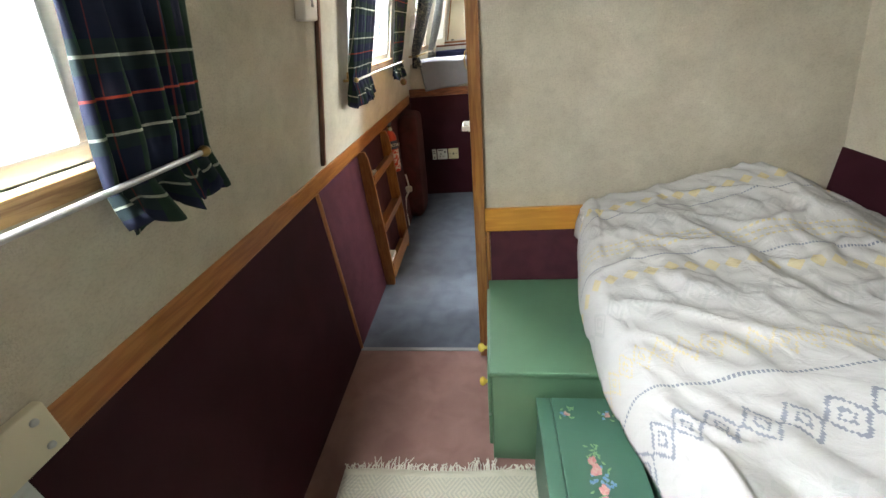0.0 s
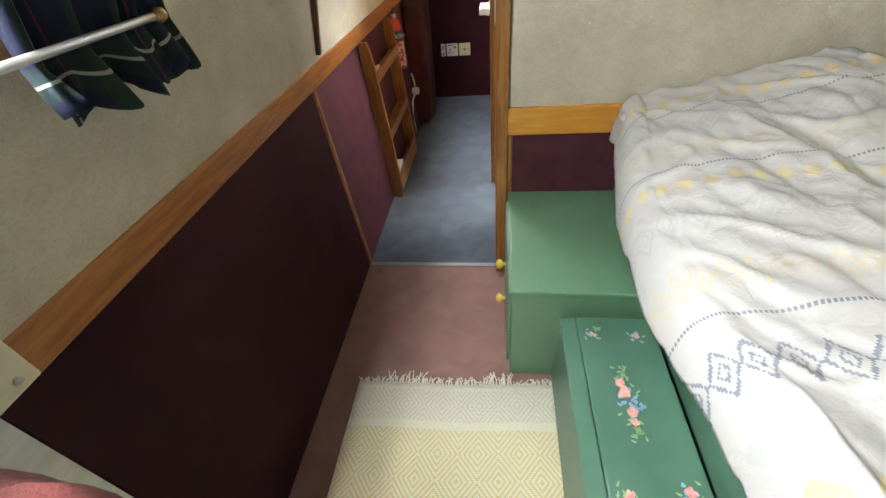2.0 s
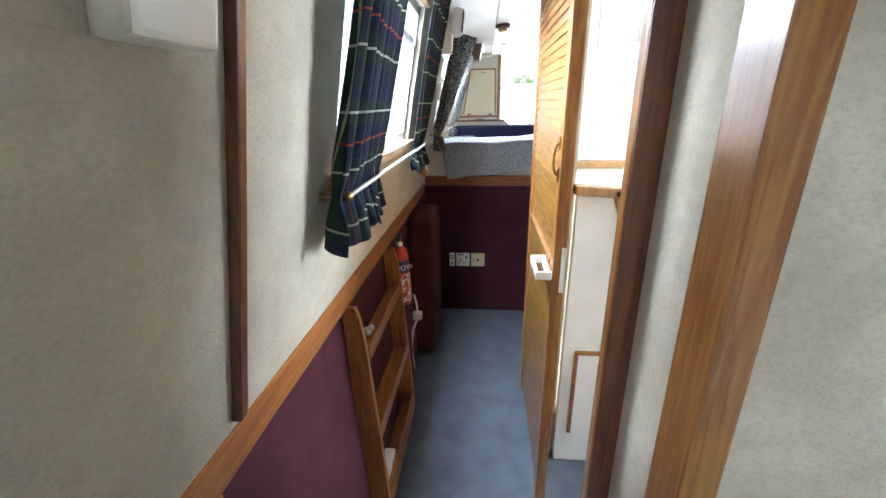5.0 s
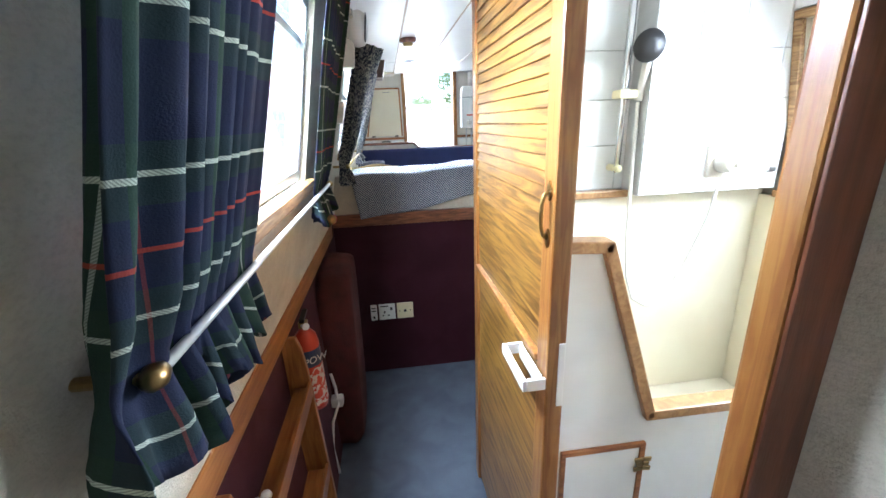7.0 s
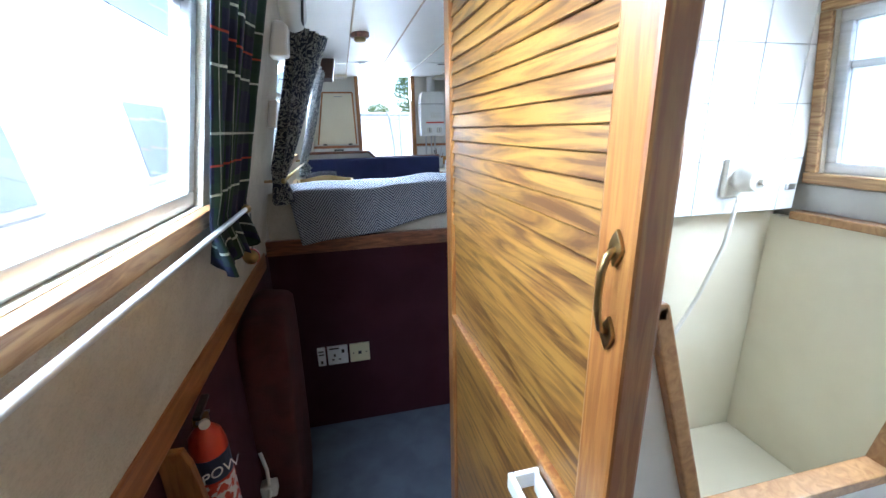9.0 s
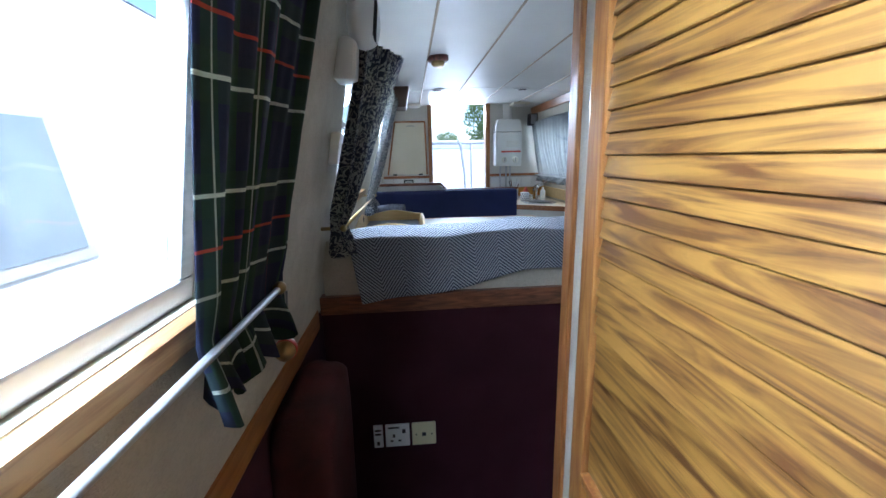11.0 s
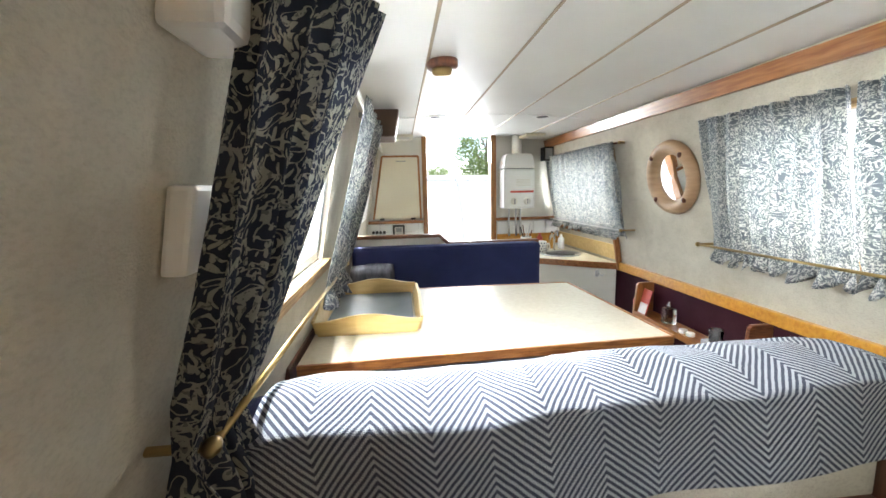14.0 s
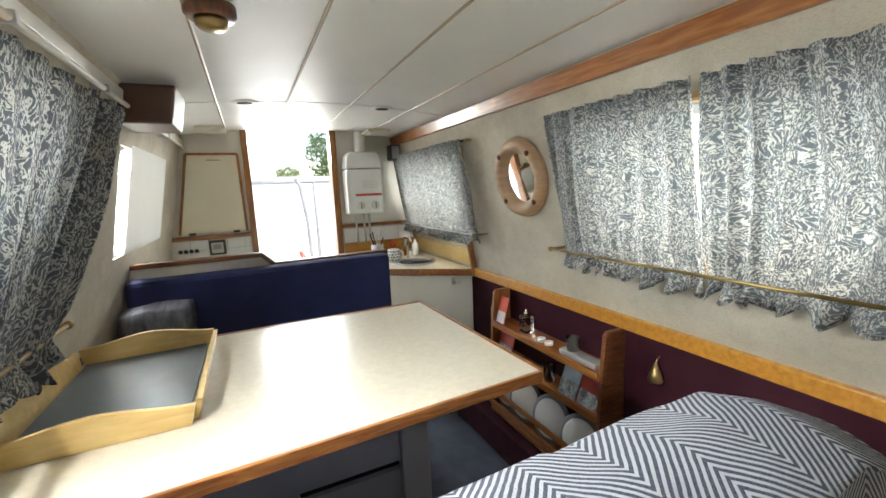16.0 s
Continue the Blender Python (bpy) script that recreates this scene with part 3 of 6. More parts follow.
structure("shower_back_panel", box(0.003, 2.80, 0.0, 1.06, 2.868, 1.042, 0.002), CREAM, "cream shower wall panel", "wall")
structure("shower_side_panel", box(1.045, 2.264, 0.0, 1.098, 2.799, 1.011, 0.002), CREAM, "cream shower wall panel", "wall")
structure("shower_tray", box(0.003, 2.264, 0.0, 1.044, 2.799, 0.20, 0.01), CREAM, "cream shower tray", "tray")
structure("shower_rail_back", box(0.003, 2.775, 1.032, 0.495, 2.815, 1.057, 0.004), TRIMWOOD, "narrow wooden rail in the shower", "trim")
structure("shower_rail_side", box(1.02, 2.264, 1.012, 1.085, 2.725, 1.037, 0.004), TRIMWOOD, "narrow wooden rail in the shower", "trim")
tile_wall = structure("wall_tiled_back", box(0.003, 2.828, 1.044, 1.06, 2.868, 1.85, 0.001), GROUT, "white-tiled shower wall with grey joints", "wall")
tile_box = structure("wall_tiled_boxing", box(0.496, 2.726, 1.044, 1.02, 2.827, 1.85, 0.001), GROUT, "white-tiled boxing behind the shower mixer", "wall")
tile_side = structure("wall_tiled_side", slab("R", 2.264, 2.80, 1.038, 1.118, out=-0.001, inn=0.008), GROUT, "white-tiled strip below the shower window", "wall")

# windows with their frames and panes
def window(name, side, hole, label, pane=None, wood=True, bar=0.75, outward=0.03):
    y0, y1, z0, z1 = hole
    e = thing(name, ((x_left if side == "L" else x_right)(z0), y0, z0), label, "window", kind="structure")
    fr = bmesh.new()
    for a, b, c, d in ((y0, y1, z0, z0 + 0.03), (y0, y1, z1 - 0.03, z1), (y0, y0 + 0.03, z0 + 0.03, z1 - 0.03), (y1 - 0.03, y1, z0 + 0.03, z1 - 0.03)):
        slab(side, a, b, c, d, out=outward + 0.02, inn=-outward + 0.015, bm=fr, bevel=0.004)
    zb = z0 + bar * (z1 - z0)
    slab(side, y0 + 0.03, y1 - 0.03, zb, zb + 0.018, out=outward + 0.02, inn=-outward + 0.005, bm=fr, bevel=0.002)
    part("window_frame", fr, ALU, e, "pale aluminium frame")
    for a, b in ((z0 + 0.03, zb), (zb + 0.018, z1 - 0.03)):
        g = part("pane", slab(side, y0 + 0.03, y1 - 0.03, a, b, out=outward + 0.004, inn=-outward, bm=None), pane or GLASS, e)
        g.visible_shadow = pane is SUN_STOP
    if wood:
        for k, (a, b, c, d) in list(enumerate(((y0 - 0.03, y1 + 0.03, z0 - 0.032, z0), (y0 - 0.03, y1 + 0.03, z1, z1 + 0.026), (y0 - 0.03, y0, z0, z1), (y1, y1 + 0.03, z0, z1))))[:2 if side == "L" else 4]:
            part("window_sill" if k == 0 else "trim", slab(side, a, b, c, d, out=-0.001, inn=0.018 + (k == 0) * 0.008, bevel=0.004), SILLWOOD, e, "sun-worn varnished wood")
    return e


window("window_1", "L", BED_WIN, "bright bedroom window in a wooden surround")
window("window_2", "L", COR_WIN, "bright corridor window in a wooden surround")
window("window_3", "L", SAL_WIN, "bright dinette window with a top vent", bar=0.60)
window("window_4", "L", KIT_WIN, "bright galley window", wood=False)
window("window_5", "R", SHW_WIN, "shower window in a wooden surround, its pane roughened to stop direct sun", pane=SUN_STOP, bar=0.66)
window("window_6", "R", SALR_WIN, "window behind drawn curtains")
window("window_7", "R", KITR_WIN, "galley window behind drawn curtains")
for nm, h, w in (("window_light_bed", BED_WIN, 6), ("window_light_corridor", COR_WIN, 6.5), ("window_light_dinette", SAL_WIN, 8), ("window_light_galley", KIT_WIN, 8)):
    yc = (h[0] + h[1]) / 2
    window_lamp(nm, (x_left(1.55) - 0.10, yc, h[3] - 0.03), (x_left(1.55) + 0.9, yc, -1.0 if h is COR_WIN else (-0.8 if h is BED_WIN else 0.35)), h[1] - h[0] - 0.08, 0.10, w)
for nm, h, w in (("window_light_shower", SHW_WIN, 3), ("window_light_east", SALR_WIN, 6), ("window_light_galley_east", KITR_WIN, 6)):
    yc = (h[0] + h[1]) / 2
    if h is SHW_WIN:
        window_lamp(nm, (x_right(1.36) + 0.022, 2.19, 1.36), (x_right(1.36) - 0.98, 2.10, 0.85), 0.58, 0.32, 5.0)
        continue
    window_lamp(nm, (x_right(1.4) + 0.10, yc, 1.45), (x_right(1.4) - 1.0, yc, 1.15), h[1] - h[0] - 0.06, 0.30, w)
window_lamp("doorway_light", (0.19, 6.75, 1.75), (0.19, 5.0, 0.6), 0.55, 0.25, 5)

# bulkhead before the dinette
structure("bulkhead_panel", box(-0.63, 3.43, 0.0, 0.43, 3.46, 0.831, 0.001), MAROON, "dark maroon bulkhead panel", "wall")
structure("bulkhead_rail", box(-0.63, 3.412, 0.831, 0.4295, 3.46, 0.892, 0.005), DARKWOOD_X, "dark figured wooden rail across the bulkhead", "rail")
structure("bulkhead_upper", box(-0.615, 3.43, 0.892, 0.43, 3.46, 1.075, 0.004), LINING, "beige lined upper bulkhead", "wall")
structure("bulkhead_post", box(0.430, 3.405, 0.0, 0.474, 3.462, 0.995, 0.005), DARKWOOD, "dark wooden end post of the bulkhead", "trim")

# front bulkhead with the open doorway
FX = 6.35
fr = bmesh.new()
prism([(-0.72, 0), (-0.10, 0), (-0.10, 1.87), (-0.52, 1.87)], "y", FX, FX + 0.06, 0.001, fr)
prism([(0.48, 0), (1.20, 0), (1.00, 1.87), (0.48, 1.87)], "y", FX, FX + 0.06, 0.001, fr)
structure("wall_front", fr, OFFWHITE, "off-white front bulkhead beside the open doorway", "wall")
for nm, a, b in (("door_jamb", -0.125, -0.085), ("door_jamb", 0.455, 0.50)):
    structure(nm, box(a, FX - 0.03, 0.5, b, FX + 0.08, 1.85, 0.004), PINE_Z, "varnished pine jamb of the front doorway", "trim")
structure("front_ledge", box(-0.60, FX - 0.04, 1.13, -0.126, FX - 0.001, 1.155, 0.003), HONEY_X, "narrow wooden ledge on the front bulkhead", "trim")
structure("front_ledge", box(0.501, FX - 0.025, 1.13, 1.03, FX - 0.001, 1.155, 0.003), HONEY_X, "narrow wooden ledge on the front bulkhead", "trim")
structure("galley_rail_east", slab("R", 5.9, 6.34, 1.06, 1.085, out=-0.001, inn=0.02, bevel=0.003), HONEY, "narrow wooden ledge above the galley tiles", "trim")
structure("galley_splashback", box(0.51, FX - 0.012, 0.92, 1.07, FX - 0.001, 1.01, 0.001), YELLOWWOOD, "yellow wooden splashback", "trim")
structure("galley_splashback", slab("R", 5.36, 6.34, 0.92, 1.02, out=-0.001, inn=0.014), PALEWOOD, "yellow wooden splashback below the curtain", "trim")
galley_tiles = structure("wall_tiled_galley", box(0.51, FX - 0.006, 1.012, 1.06, FX - 0.001, 1.128, 0.0), GROUT, "white galley tiles with grey joints", "wall")
galley_tiles_west = structure("wall_tiled_galley_west", box(-0.60, FX - 0.006, 0.95, -0.13, FX - 0.001, 1.128, 0.0), GROUT, "white galley tiles with grey joints", "wall")
structure("step_cover", slab("L", 4.95, 5.20, 1.66, 1.79, out=-0.001, inn=0.16, bevel=0.01), mat("brown_leathercloth", (0.09, 0.045, 0.03), 0.5, grain=200), "brown boxed-in duct below the ceiling edge", "duct")


# ---- curtains ----
def curtain(name, side, y0, y1, ztop, zbot, top, bottom, folds, amp, material, label, group, width=1.6, gather=0.0, top_shift=0.0, rod_z=1.14, seed=1.0, drift=0.0, swing=0.0):
    """Hanging cloth from ztop to zbot, off the lining by top and bottom metres; the rod holds it near its foot."""
    f, s = (x_left, 1) if side == "L" else (x_right, -1)
    e = thing(name, (f(zbot) + s * bottom, (y0 + y1) / 2, zbot), label, "curtain", group)
    cloth_w = (y1 - y0) * width

    def place(a, b):
        z = ztop + (zbot - ztop) * b
        pin = max(0.0, 1 - abs(z - rod_z) / 0.05)
        g = gather * b
        y = (y0 + y1) / 2 + ((a - 0.5) * (1 - g) + 0.018 * math.sin(7 * a + 4 * b + seed)) * (y1 - y0) + top_shift * (1 - b) + drift * b * b
        ph = 2 * math.pi * folds * (a + 0.035 * math.sin(9 * a + seed) + 0.02 * math.sin(5 * b + seed))
        fold = amp * (0.75 + 0.4 * math.sin(3 * a + seed)) * (math.sin(ph) + 0.3 * math.sin(2.3 * ph + seed)) * (1 - 0.45 * pin)
        off = top + (bottom - top) * min(1.0, b * 1.15) + swing * (a - 0.5) * (1 - b)
        x = f(max(z, 0.83)) + s * (off + fold * (0.7 + 0.3 * b))
        if z < rod_z:
            k = (rod_z - z) / max(rod_z - zbot, 1e-3)
            x += s * 0.018 * k * (1 + math.sin(ph * 1.5))
            y += 0.012 * k * math.sin(ph * 0.7 + seed)
            z += 0.014 * math.sin(ph * 1.2 + seed) * k
        return (x, y, z)

    c = part("cloth", sheet(int(folds * 14), 44, place, lambda a, b: (a * cloth_w, (1 - b) * (ztop - zbot))), material, e, smooth=True)
    c.modifiers.new("thickness", "SOLIDIFY").thickness = 0.0018
    return e


def rod(side, y0, y1, z, off, material, label, group, knob=True, r=0.005):
    f, s = (x_left, 1) if side == "L" else (x_right, -1)
    x = f(z) + s * off
    e = thing("curtain_rod", (x, (y0 + y1) / 2, z), label, "curtain rod", group)
    part("bar", tube([(x, y0, z), (x, y1, z)], r, 12), material, e, smooth=True)
    for y in (y0, y1):
        part("bracket", tube([(f(z), y, z), (x, y, z)], r * 1.1, 10), BRASS, e, "brass bracket")
        if knob:
            part("finial", lathe([(0.003, -0.012), (0.008, -0.009), (0.0105, 0), (0.008, 0.009), (0.003, 0.012)], (x, y, z), (0, 1, 0), 16), BRASS, e, "brass knob", True)


G1, G2 = "tartan window curtains", "floral window curtains"
curtain("curtain", "L", 0.50, 0.752, 1.70, 1.05, 0.04, 0.045, 5, 0.016, TARTAN, "dark green and navy tartan curtain drawn aside", G1, rod_z=1.115, seed=0.4, width=1.9)
curtain("curtain", "L", 1.69, 2.01, 1.70, 1.045, 0.075, 0.042, 8, 0.019, TARTAN, "dark green and navy tartan curtain gathered behind a rod", G1, rod_z=1.14, seed=2.1, width=1.7)
curtain("curtain", "L", 2.47, 2.86, 1.70, 1.06, 0.06, 0.04, 5, 0.018, TARTAN, "dark green and navy tartan curtain gathered beside the window", G1, rod_z=1.14, seed=3.3, width=1.7, gather=0.35)
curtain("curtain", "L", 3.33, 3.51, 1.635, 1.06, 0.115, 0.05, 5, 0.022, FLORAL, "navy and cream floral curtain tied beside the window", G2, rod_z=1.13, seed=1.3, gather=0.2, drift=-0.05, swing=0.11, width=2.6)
curtain("curtain", "L", 3.97, 4.58, 1.63, 1.085, 0.11, 0.06, 6, 0.018, FLORAL_HALF_LIT, "navy and cream floral curtain hanging beside the window", G2, rod_z=1.13, seed=4.7, top_shift=0.0, gather=0.58, drift=-0.12)
curtain("curtain", "R", 3.93, 4.50, 1.655, 1.08, 0.055, 0.058, 8, 0.024, FLORAL_LIT, "floral curtain in the paler colours of cloth lit from behind", G2, rod_z=1.14, seed=0.9, width=1.4)
curtain("curtain", "R", 3.36, 3.915, 1.655, 1.08, 0.055, 0.058, 8, 0.024, FLORAL_LIT, "floral curtain in the paler colours of cloth lit from behind", G2, rod_z=1.14, seed=5.2, width=1.4)
curtain("curtain", "R", 5.18, 6.30, 1.655, 1.085, 0.052, 0.055, 13, 0.023, FLORAL_LIT, "floral curtain drawn over the galley window, coloured as lit from behind", G2, rod_z=1.14, seed=2.6, width=1.4)
GR = "curtain rods"
rod("L", -0.4, 0.705, 1.12, 0.06, ALU, "thin pale curtain rod below the bedroom window", GR)
rod("L", 1.735, 2.76, 1.135, 0.055, ALU, "thin metal curtain rod with brass knobs", GR)
rod("L", 3.33, 4.43, 1.132, 0.065, BRASS, "thin brass curtain rod", GR, r=0.005)
rod("R", 3.36, 4.53, 1.14, 0.092, BRASS, "thin brass curtain rod", GR, r=0.005)
rod("R", 5.16, 6.30, 1.14, 0.088, ALU, "thin metal curtain rod", GR, r=0.004)
rod("R", 5.16, 6.30, 1.645, 0.03, DARKWOOD, "thin dark curtain rod", GR, r=0.006)


# ---- bedroom ----
bed = thing("bed", (0.72, 0.3, 0.0), "green-painted fixed bed base below a white duvet", "bed")
part("base", box(0.365, -0.9, 0.0, 1.09, 1.360, 0.50, 0.006), GREEN_DARK, bed)
part("head_panel", box(0.345, 1.12, 0.40, 0.3645, 1.360, 0.70, 0.004), GREEN_DARK, bed)
part("mattress", box(0.37, -0.88, 0.50, 1.085, 1.345, 0.64, 0.03), PILLOWCLOTH, bed, "white mattress")


def bed_top(x, y):
    """Height of the duvet over the bed."""
    t = max(0.0, min(1.0, (y - 0.75) / 0.55))
    hump = t * t * (3 - 2 * t) * (0.025 + 0.085 * max(0.0, min(1.0, (x - 0.33) / 0.50)))
    hump -= 0.13 * max(0.0, x - 0.86) / 0.22 * t
    return 0.685 + hump + 0.010 * math.sin(9 * x + 4 * y) + 0.030 * max(0.0, min(1.0, (x - 0.3) / 0.4))


def duvet_place(a, b):
    y = -0.88 + 2.235 * b
    u = a * 0.98
    wob = noise.fractal(Vector((u * 3.2, y * 3.2 + u * 1.5, 0.3)), 1.0, 2.0, 4)
    fold = 0.022 * abs(noise.noise(Vector((u * 5 + y * 2.4, y * 2.0 - u * 3.0, 4.0)))) + 0.010 * abs(noise.noise(Vector((u * 13 + y * 9, y * 4 - u * 6, 9.0))))
    x_edge = 0.246 + 0.012 * math.sin(5.2 * y + 1) + 0.015 * noise.noise(Vector((y * 4, 2.0, 0)))
    kh = max(0.0, min(1.0, (y - 1.0) / 0.3))
    x_edge += 0.022 * max(0.0, min(1.0, (0.85 - y) / 0.4))
    x_edge += 0.045 * kh * kh
    drop = 0.145
    if u < drop:
        k = u / drop
        x = x_edge + 0.055 * k * k
        zt = bed_top(0.33, y)
        z = zt - 0.135 + 0.135 * math.sin(k * math.pi / 2) + 0.012 * math.sin(6 * y)
    else:
        x = x_edge + 0.055 + (u - drop) * (1.085 - 0.313) / (0.98 - drop)
        z = bed_top(x, y)
    ridge = 1 - abs(noise.noise(Vector((x * 3.0 + y * 6.5, y * 1.6 - x * 5.0, 7.0))))
    crease = max(0.0, ridge - 0.80) / 0.20
    fine = 1 - abs(noise.noise(Vector((x * 8.0 + y * 13.0, y * 4.0 - x * 9.0, 2.5))))
    return (x, y, z + 0.016 * wob + 1.2 * fold + 0.010 * crease * crease + 0.003 * max(0.0, fine - 0.7) / 0.3)


dv = solid("duvet", sheet(150, 300, duvet_place, lambda a, b: (a * 0.98, (1 - b) * 2.235 + 0.02)), DUVET, "rumpled white duvet printed with yellow and navy diamonds", "duvet", smooth=True)
dv.modifiers.new("thickness", "SOLIDIFY").thickness = 0.012


def pillow(x0, x1, y0, y1, z, h, name, label, material):
    b = bmesh.new()
    bmesh.ops.create_cube(b, size=2)
    bmesh.ops.subdivide_edges(b, edges=b.edges, cuts=9, use_grid_fill=True)
    for v in b.verts:
        p = v.co.copy()
        e = max(0.0, (1 - p.x ** 4)) * max(0.0, (1 - p.y ** 4))
        v.co = ((x0 + x1) / 2 + p.x * (x1 - x0) / 2 * (1 - 0.05 * p.y * p.y), (y0 + y1) / 2 + p.y * (y1 - y0) / 2 * (1 - 0.05 * p.x * p.x),
                z + h * (0.5 + 0.5 * p.z * (0.12 + 0.88 * math.sqrt(e))) + 0.006 * noise.noise(p * 3))
    return solid(name, b, material, label, "pillow", smooth=True)


pillow(0.302, 0.80, 1.22, 1.372, 0.650, 0.075, "pillow", "white pillow half under the duvet", PILLOWCLOTH)

cab = thing("bedside_cabinet", (0.17, 1.11, 0.0), "green-painted bedside cabinet with yellow knobs", "cabinet")
part("body", box(-0.012, 0.872, 0.0, 0.360, 1.360, 0.382, 0.004), GREEN, cab)
part("top", box(-0.017, 0.865, 0.382, 0.362, 1.361, 0.400, 0.005), GREEN, cab)
for z0, z1 in ((0.05, 0.19), (0.20, 0.37)):
    d = part("drawer", box(-0.024, 0.89, z0, -0.0125, 1.345, z1, 0.004), GREEN, cab)
    part("knob", lathe([(0.006, 0), (0.006, 0.010), (0.014, 0.016), (0.017, 0.024), (0.012, 0.032), (0.002, 0.035)], (-0.024, 1.10, (z0 + z1) / 2), (-1, 0, 0), 18), YELLOWKNOB, d, "glazed yellow knob", True)

chest = thing("painted_chest", (0.24, 0.615, 0.0), "green chest painted with pink and blue flowers", "chest")
part("body", box(0.121, 0.372, 0.0, 0.346, 0.848, 0.300, 0.004), GREEN_DARK, chest)
part("lid", box(0.158, 0.366, 0.301, 0.350, 0.850, 0.322, 0.004), GREEN_DARK, chest)
part("hinge_strip", box(0.116, 0.366, 0.301, 0.1565, 0.850, 0.321, 0.003), GREEN_DARK, chest)


def petal(cx, cy, r, squash, turn, z=0.3245):
    pts = []
    for k in range(14):
        a = 2 * math.pi * k / 14
        q = r * (1 + 0.15 * math.sin(3 * a + turn))
        px, py = q * math.cos(a), q * squash * math.sin(a)
        pts.append((cx + px * math.cos(turn) - py * math.sin(turn), cy + px * math.sin(turn) + py * math.cos(turn)))
    return pts


rng = random.Random(4)
petals, blues, leaves = bmesh.new(), bmesh.new(), bmesh.new()
for cx, cy, r in ((0.231, 0.655, 0.012), (0.234, 0.632, 0.016), (0.240, 0.585, 0.015), (0.242, 0.560, 0.011), (0.193, 0.793, 0.009), (0.301, 0.791, 0.009), (0.198, 0.412, 0.011), (0.309, 0.427, 0.012)):
    for k in range(4):
        prism(petal(cx + rng.uniform(-0.4, 0.4) * r, cy + rng.uniform(-0.4, 0.4) * r, r * 0.72, 0.7, rng.uniform(0, 6)), "z", 0.3225 + 0.0003 * k, 0.3232 + 0.0003 * k, 0, petals)
for k in range(34):
    main = k < 22
    cx, cy = (0.238 + rng.gauss(0, 0.016), 0.608 + rng.gauss(0, 0.015)) if main else rng.choice(((0.193, 0.793), (0.301, 0.791), (0.198, 0.412), (0.309, 0.427)))
    prism(petal(cx + rng.uniform(-0.014, 0.014), cy + rng.uniform(-0.014, 0.014), 0.0045, 0.9, k), "z", 0.3224, 0.3229, 0, blues)
for k in range(80):
    if k < 48:
        cx, cy = 0.237 + rng.gauss(0, 0.011), 0.605 + rng.choice((-1, 1)) * rng.uniform(0.02, 0.095)
    else:
        cx, cy = rng.choice(((0.193, 0.793), (0.301, 0.791), (0.198, 0.412), (0.309, 0.427)))
        cx, cy = cx + rng.uniform(-0.022, 0.022), cy + rng.uniform(-0.022, 0.022)
    prism(petal(cx, cy, 0.006, 0.4, rng.uniform(0, 6)), "z", 0.3222, 0.3226, 0, leaves)
tagged(part("rose_painting", petals, PINKPAINT, chest, "hand-painted pink roses"), kind="stuff")
tagged(part("blue_flower_painting", blues, BLUEPAINT, chest, "hand-painted blue flowers"), kind="stuff")
tagged(part("leaf_painting", leaves, LEAFPAINT, chest, "hand-painted leaves"), kind="stuff")
for y in (0.40, 0.62, 0.84):
    part("screw", lathe([(0.004, 0), (0.003, 0.002)], (0.121, y, 0.27), (-1, 0, 0), 10), CHROME, chest)

rug = thing("rug", (-0.19, 0.0, 0.0), "cream and yellow woven rug with a frayed fringe", "rug")
rb = sheet(30, 80, lambda a, b: (-0.51 + 0.64 * a + 0.012 * b, 0.805 - 1.8 * b + 0.02 * a + 0.004 * math.sin(9 * a), 0.007 + 0.0025 * noise.noise(Vector((a * 6, b * 14, 0)))), lambda a, b: (a * 0.64, b * 1.8))
rw = part("weave", rb, RUG, rug, smooth=True)
rw.modifiers.new("thickness", "SOLIDIFY").thickness = 0.006
fb = bmesh.new()
for k in range(150):
    fx = -0.51 + 0.64 * (k + rng.random()) / 150
    y0 = 0.80 + 0.02 * (fx + 0.51) / 0.64
    ln = rng.uniform(0.018, 0.042) * (1.3 if -0.42 < fx < -0.30 or -0.1 < fx < 0.0 else 0.8)
    dx = rng.uniform(-0.018, 0.018)
    tube([(fx, y0, 0.007), (fx + dx * 0.3, y0 + ln * 0.5, 0.012 + rng.uniform(0, 0.008)), (fx + dx, y0 + ln, 0.004 + rng.uniform(0, 0.008))], 0.0018, 5, fb)
part("fringe", fb, FRINGE, rug, "tangled cream fringe")

plate = thing("joint_plate", (-0.63, 0.2, 0.84), "cream metal joint plate screwed to the wall", "plate")
part("plate", box(-0.645, 0.02, 0.800, -0.618, 0.334, 0.880, 0.004), CREAM, plate)
for y, z in ((0.312, 0.862), (0.312, 0.817)):
    part("screw", lathe([(0.006, 0), (0.005, 0.003), (0.001, 0.004)], (-0.618, y, z), (1, 0, 0), 12), STEEL, plate, "steel screw head", True)
lk = thing("seat_locker", (-0.49, -0.1, 0.0), "low painted locker below the red cushion", "locker")
part("body", box(-0.612, -0.55, 0.0, -0.40, 0.16, 0.50, 0.006), GREYPANEL, lk)


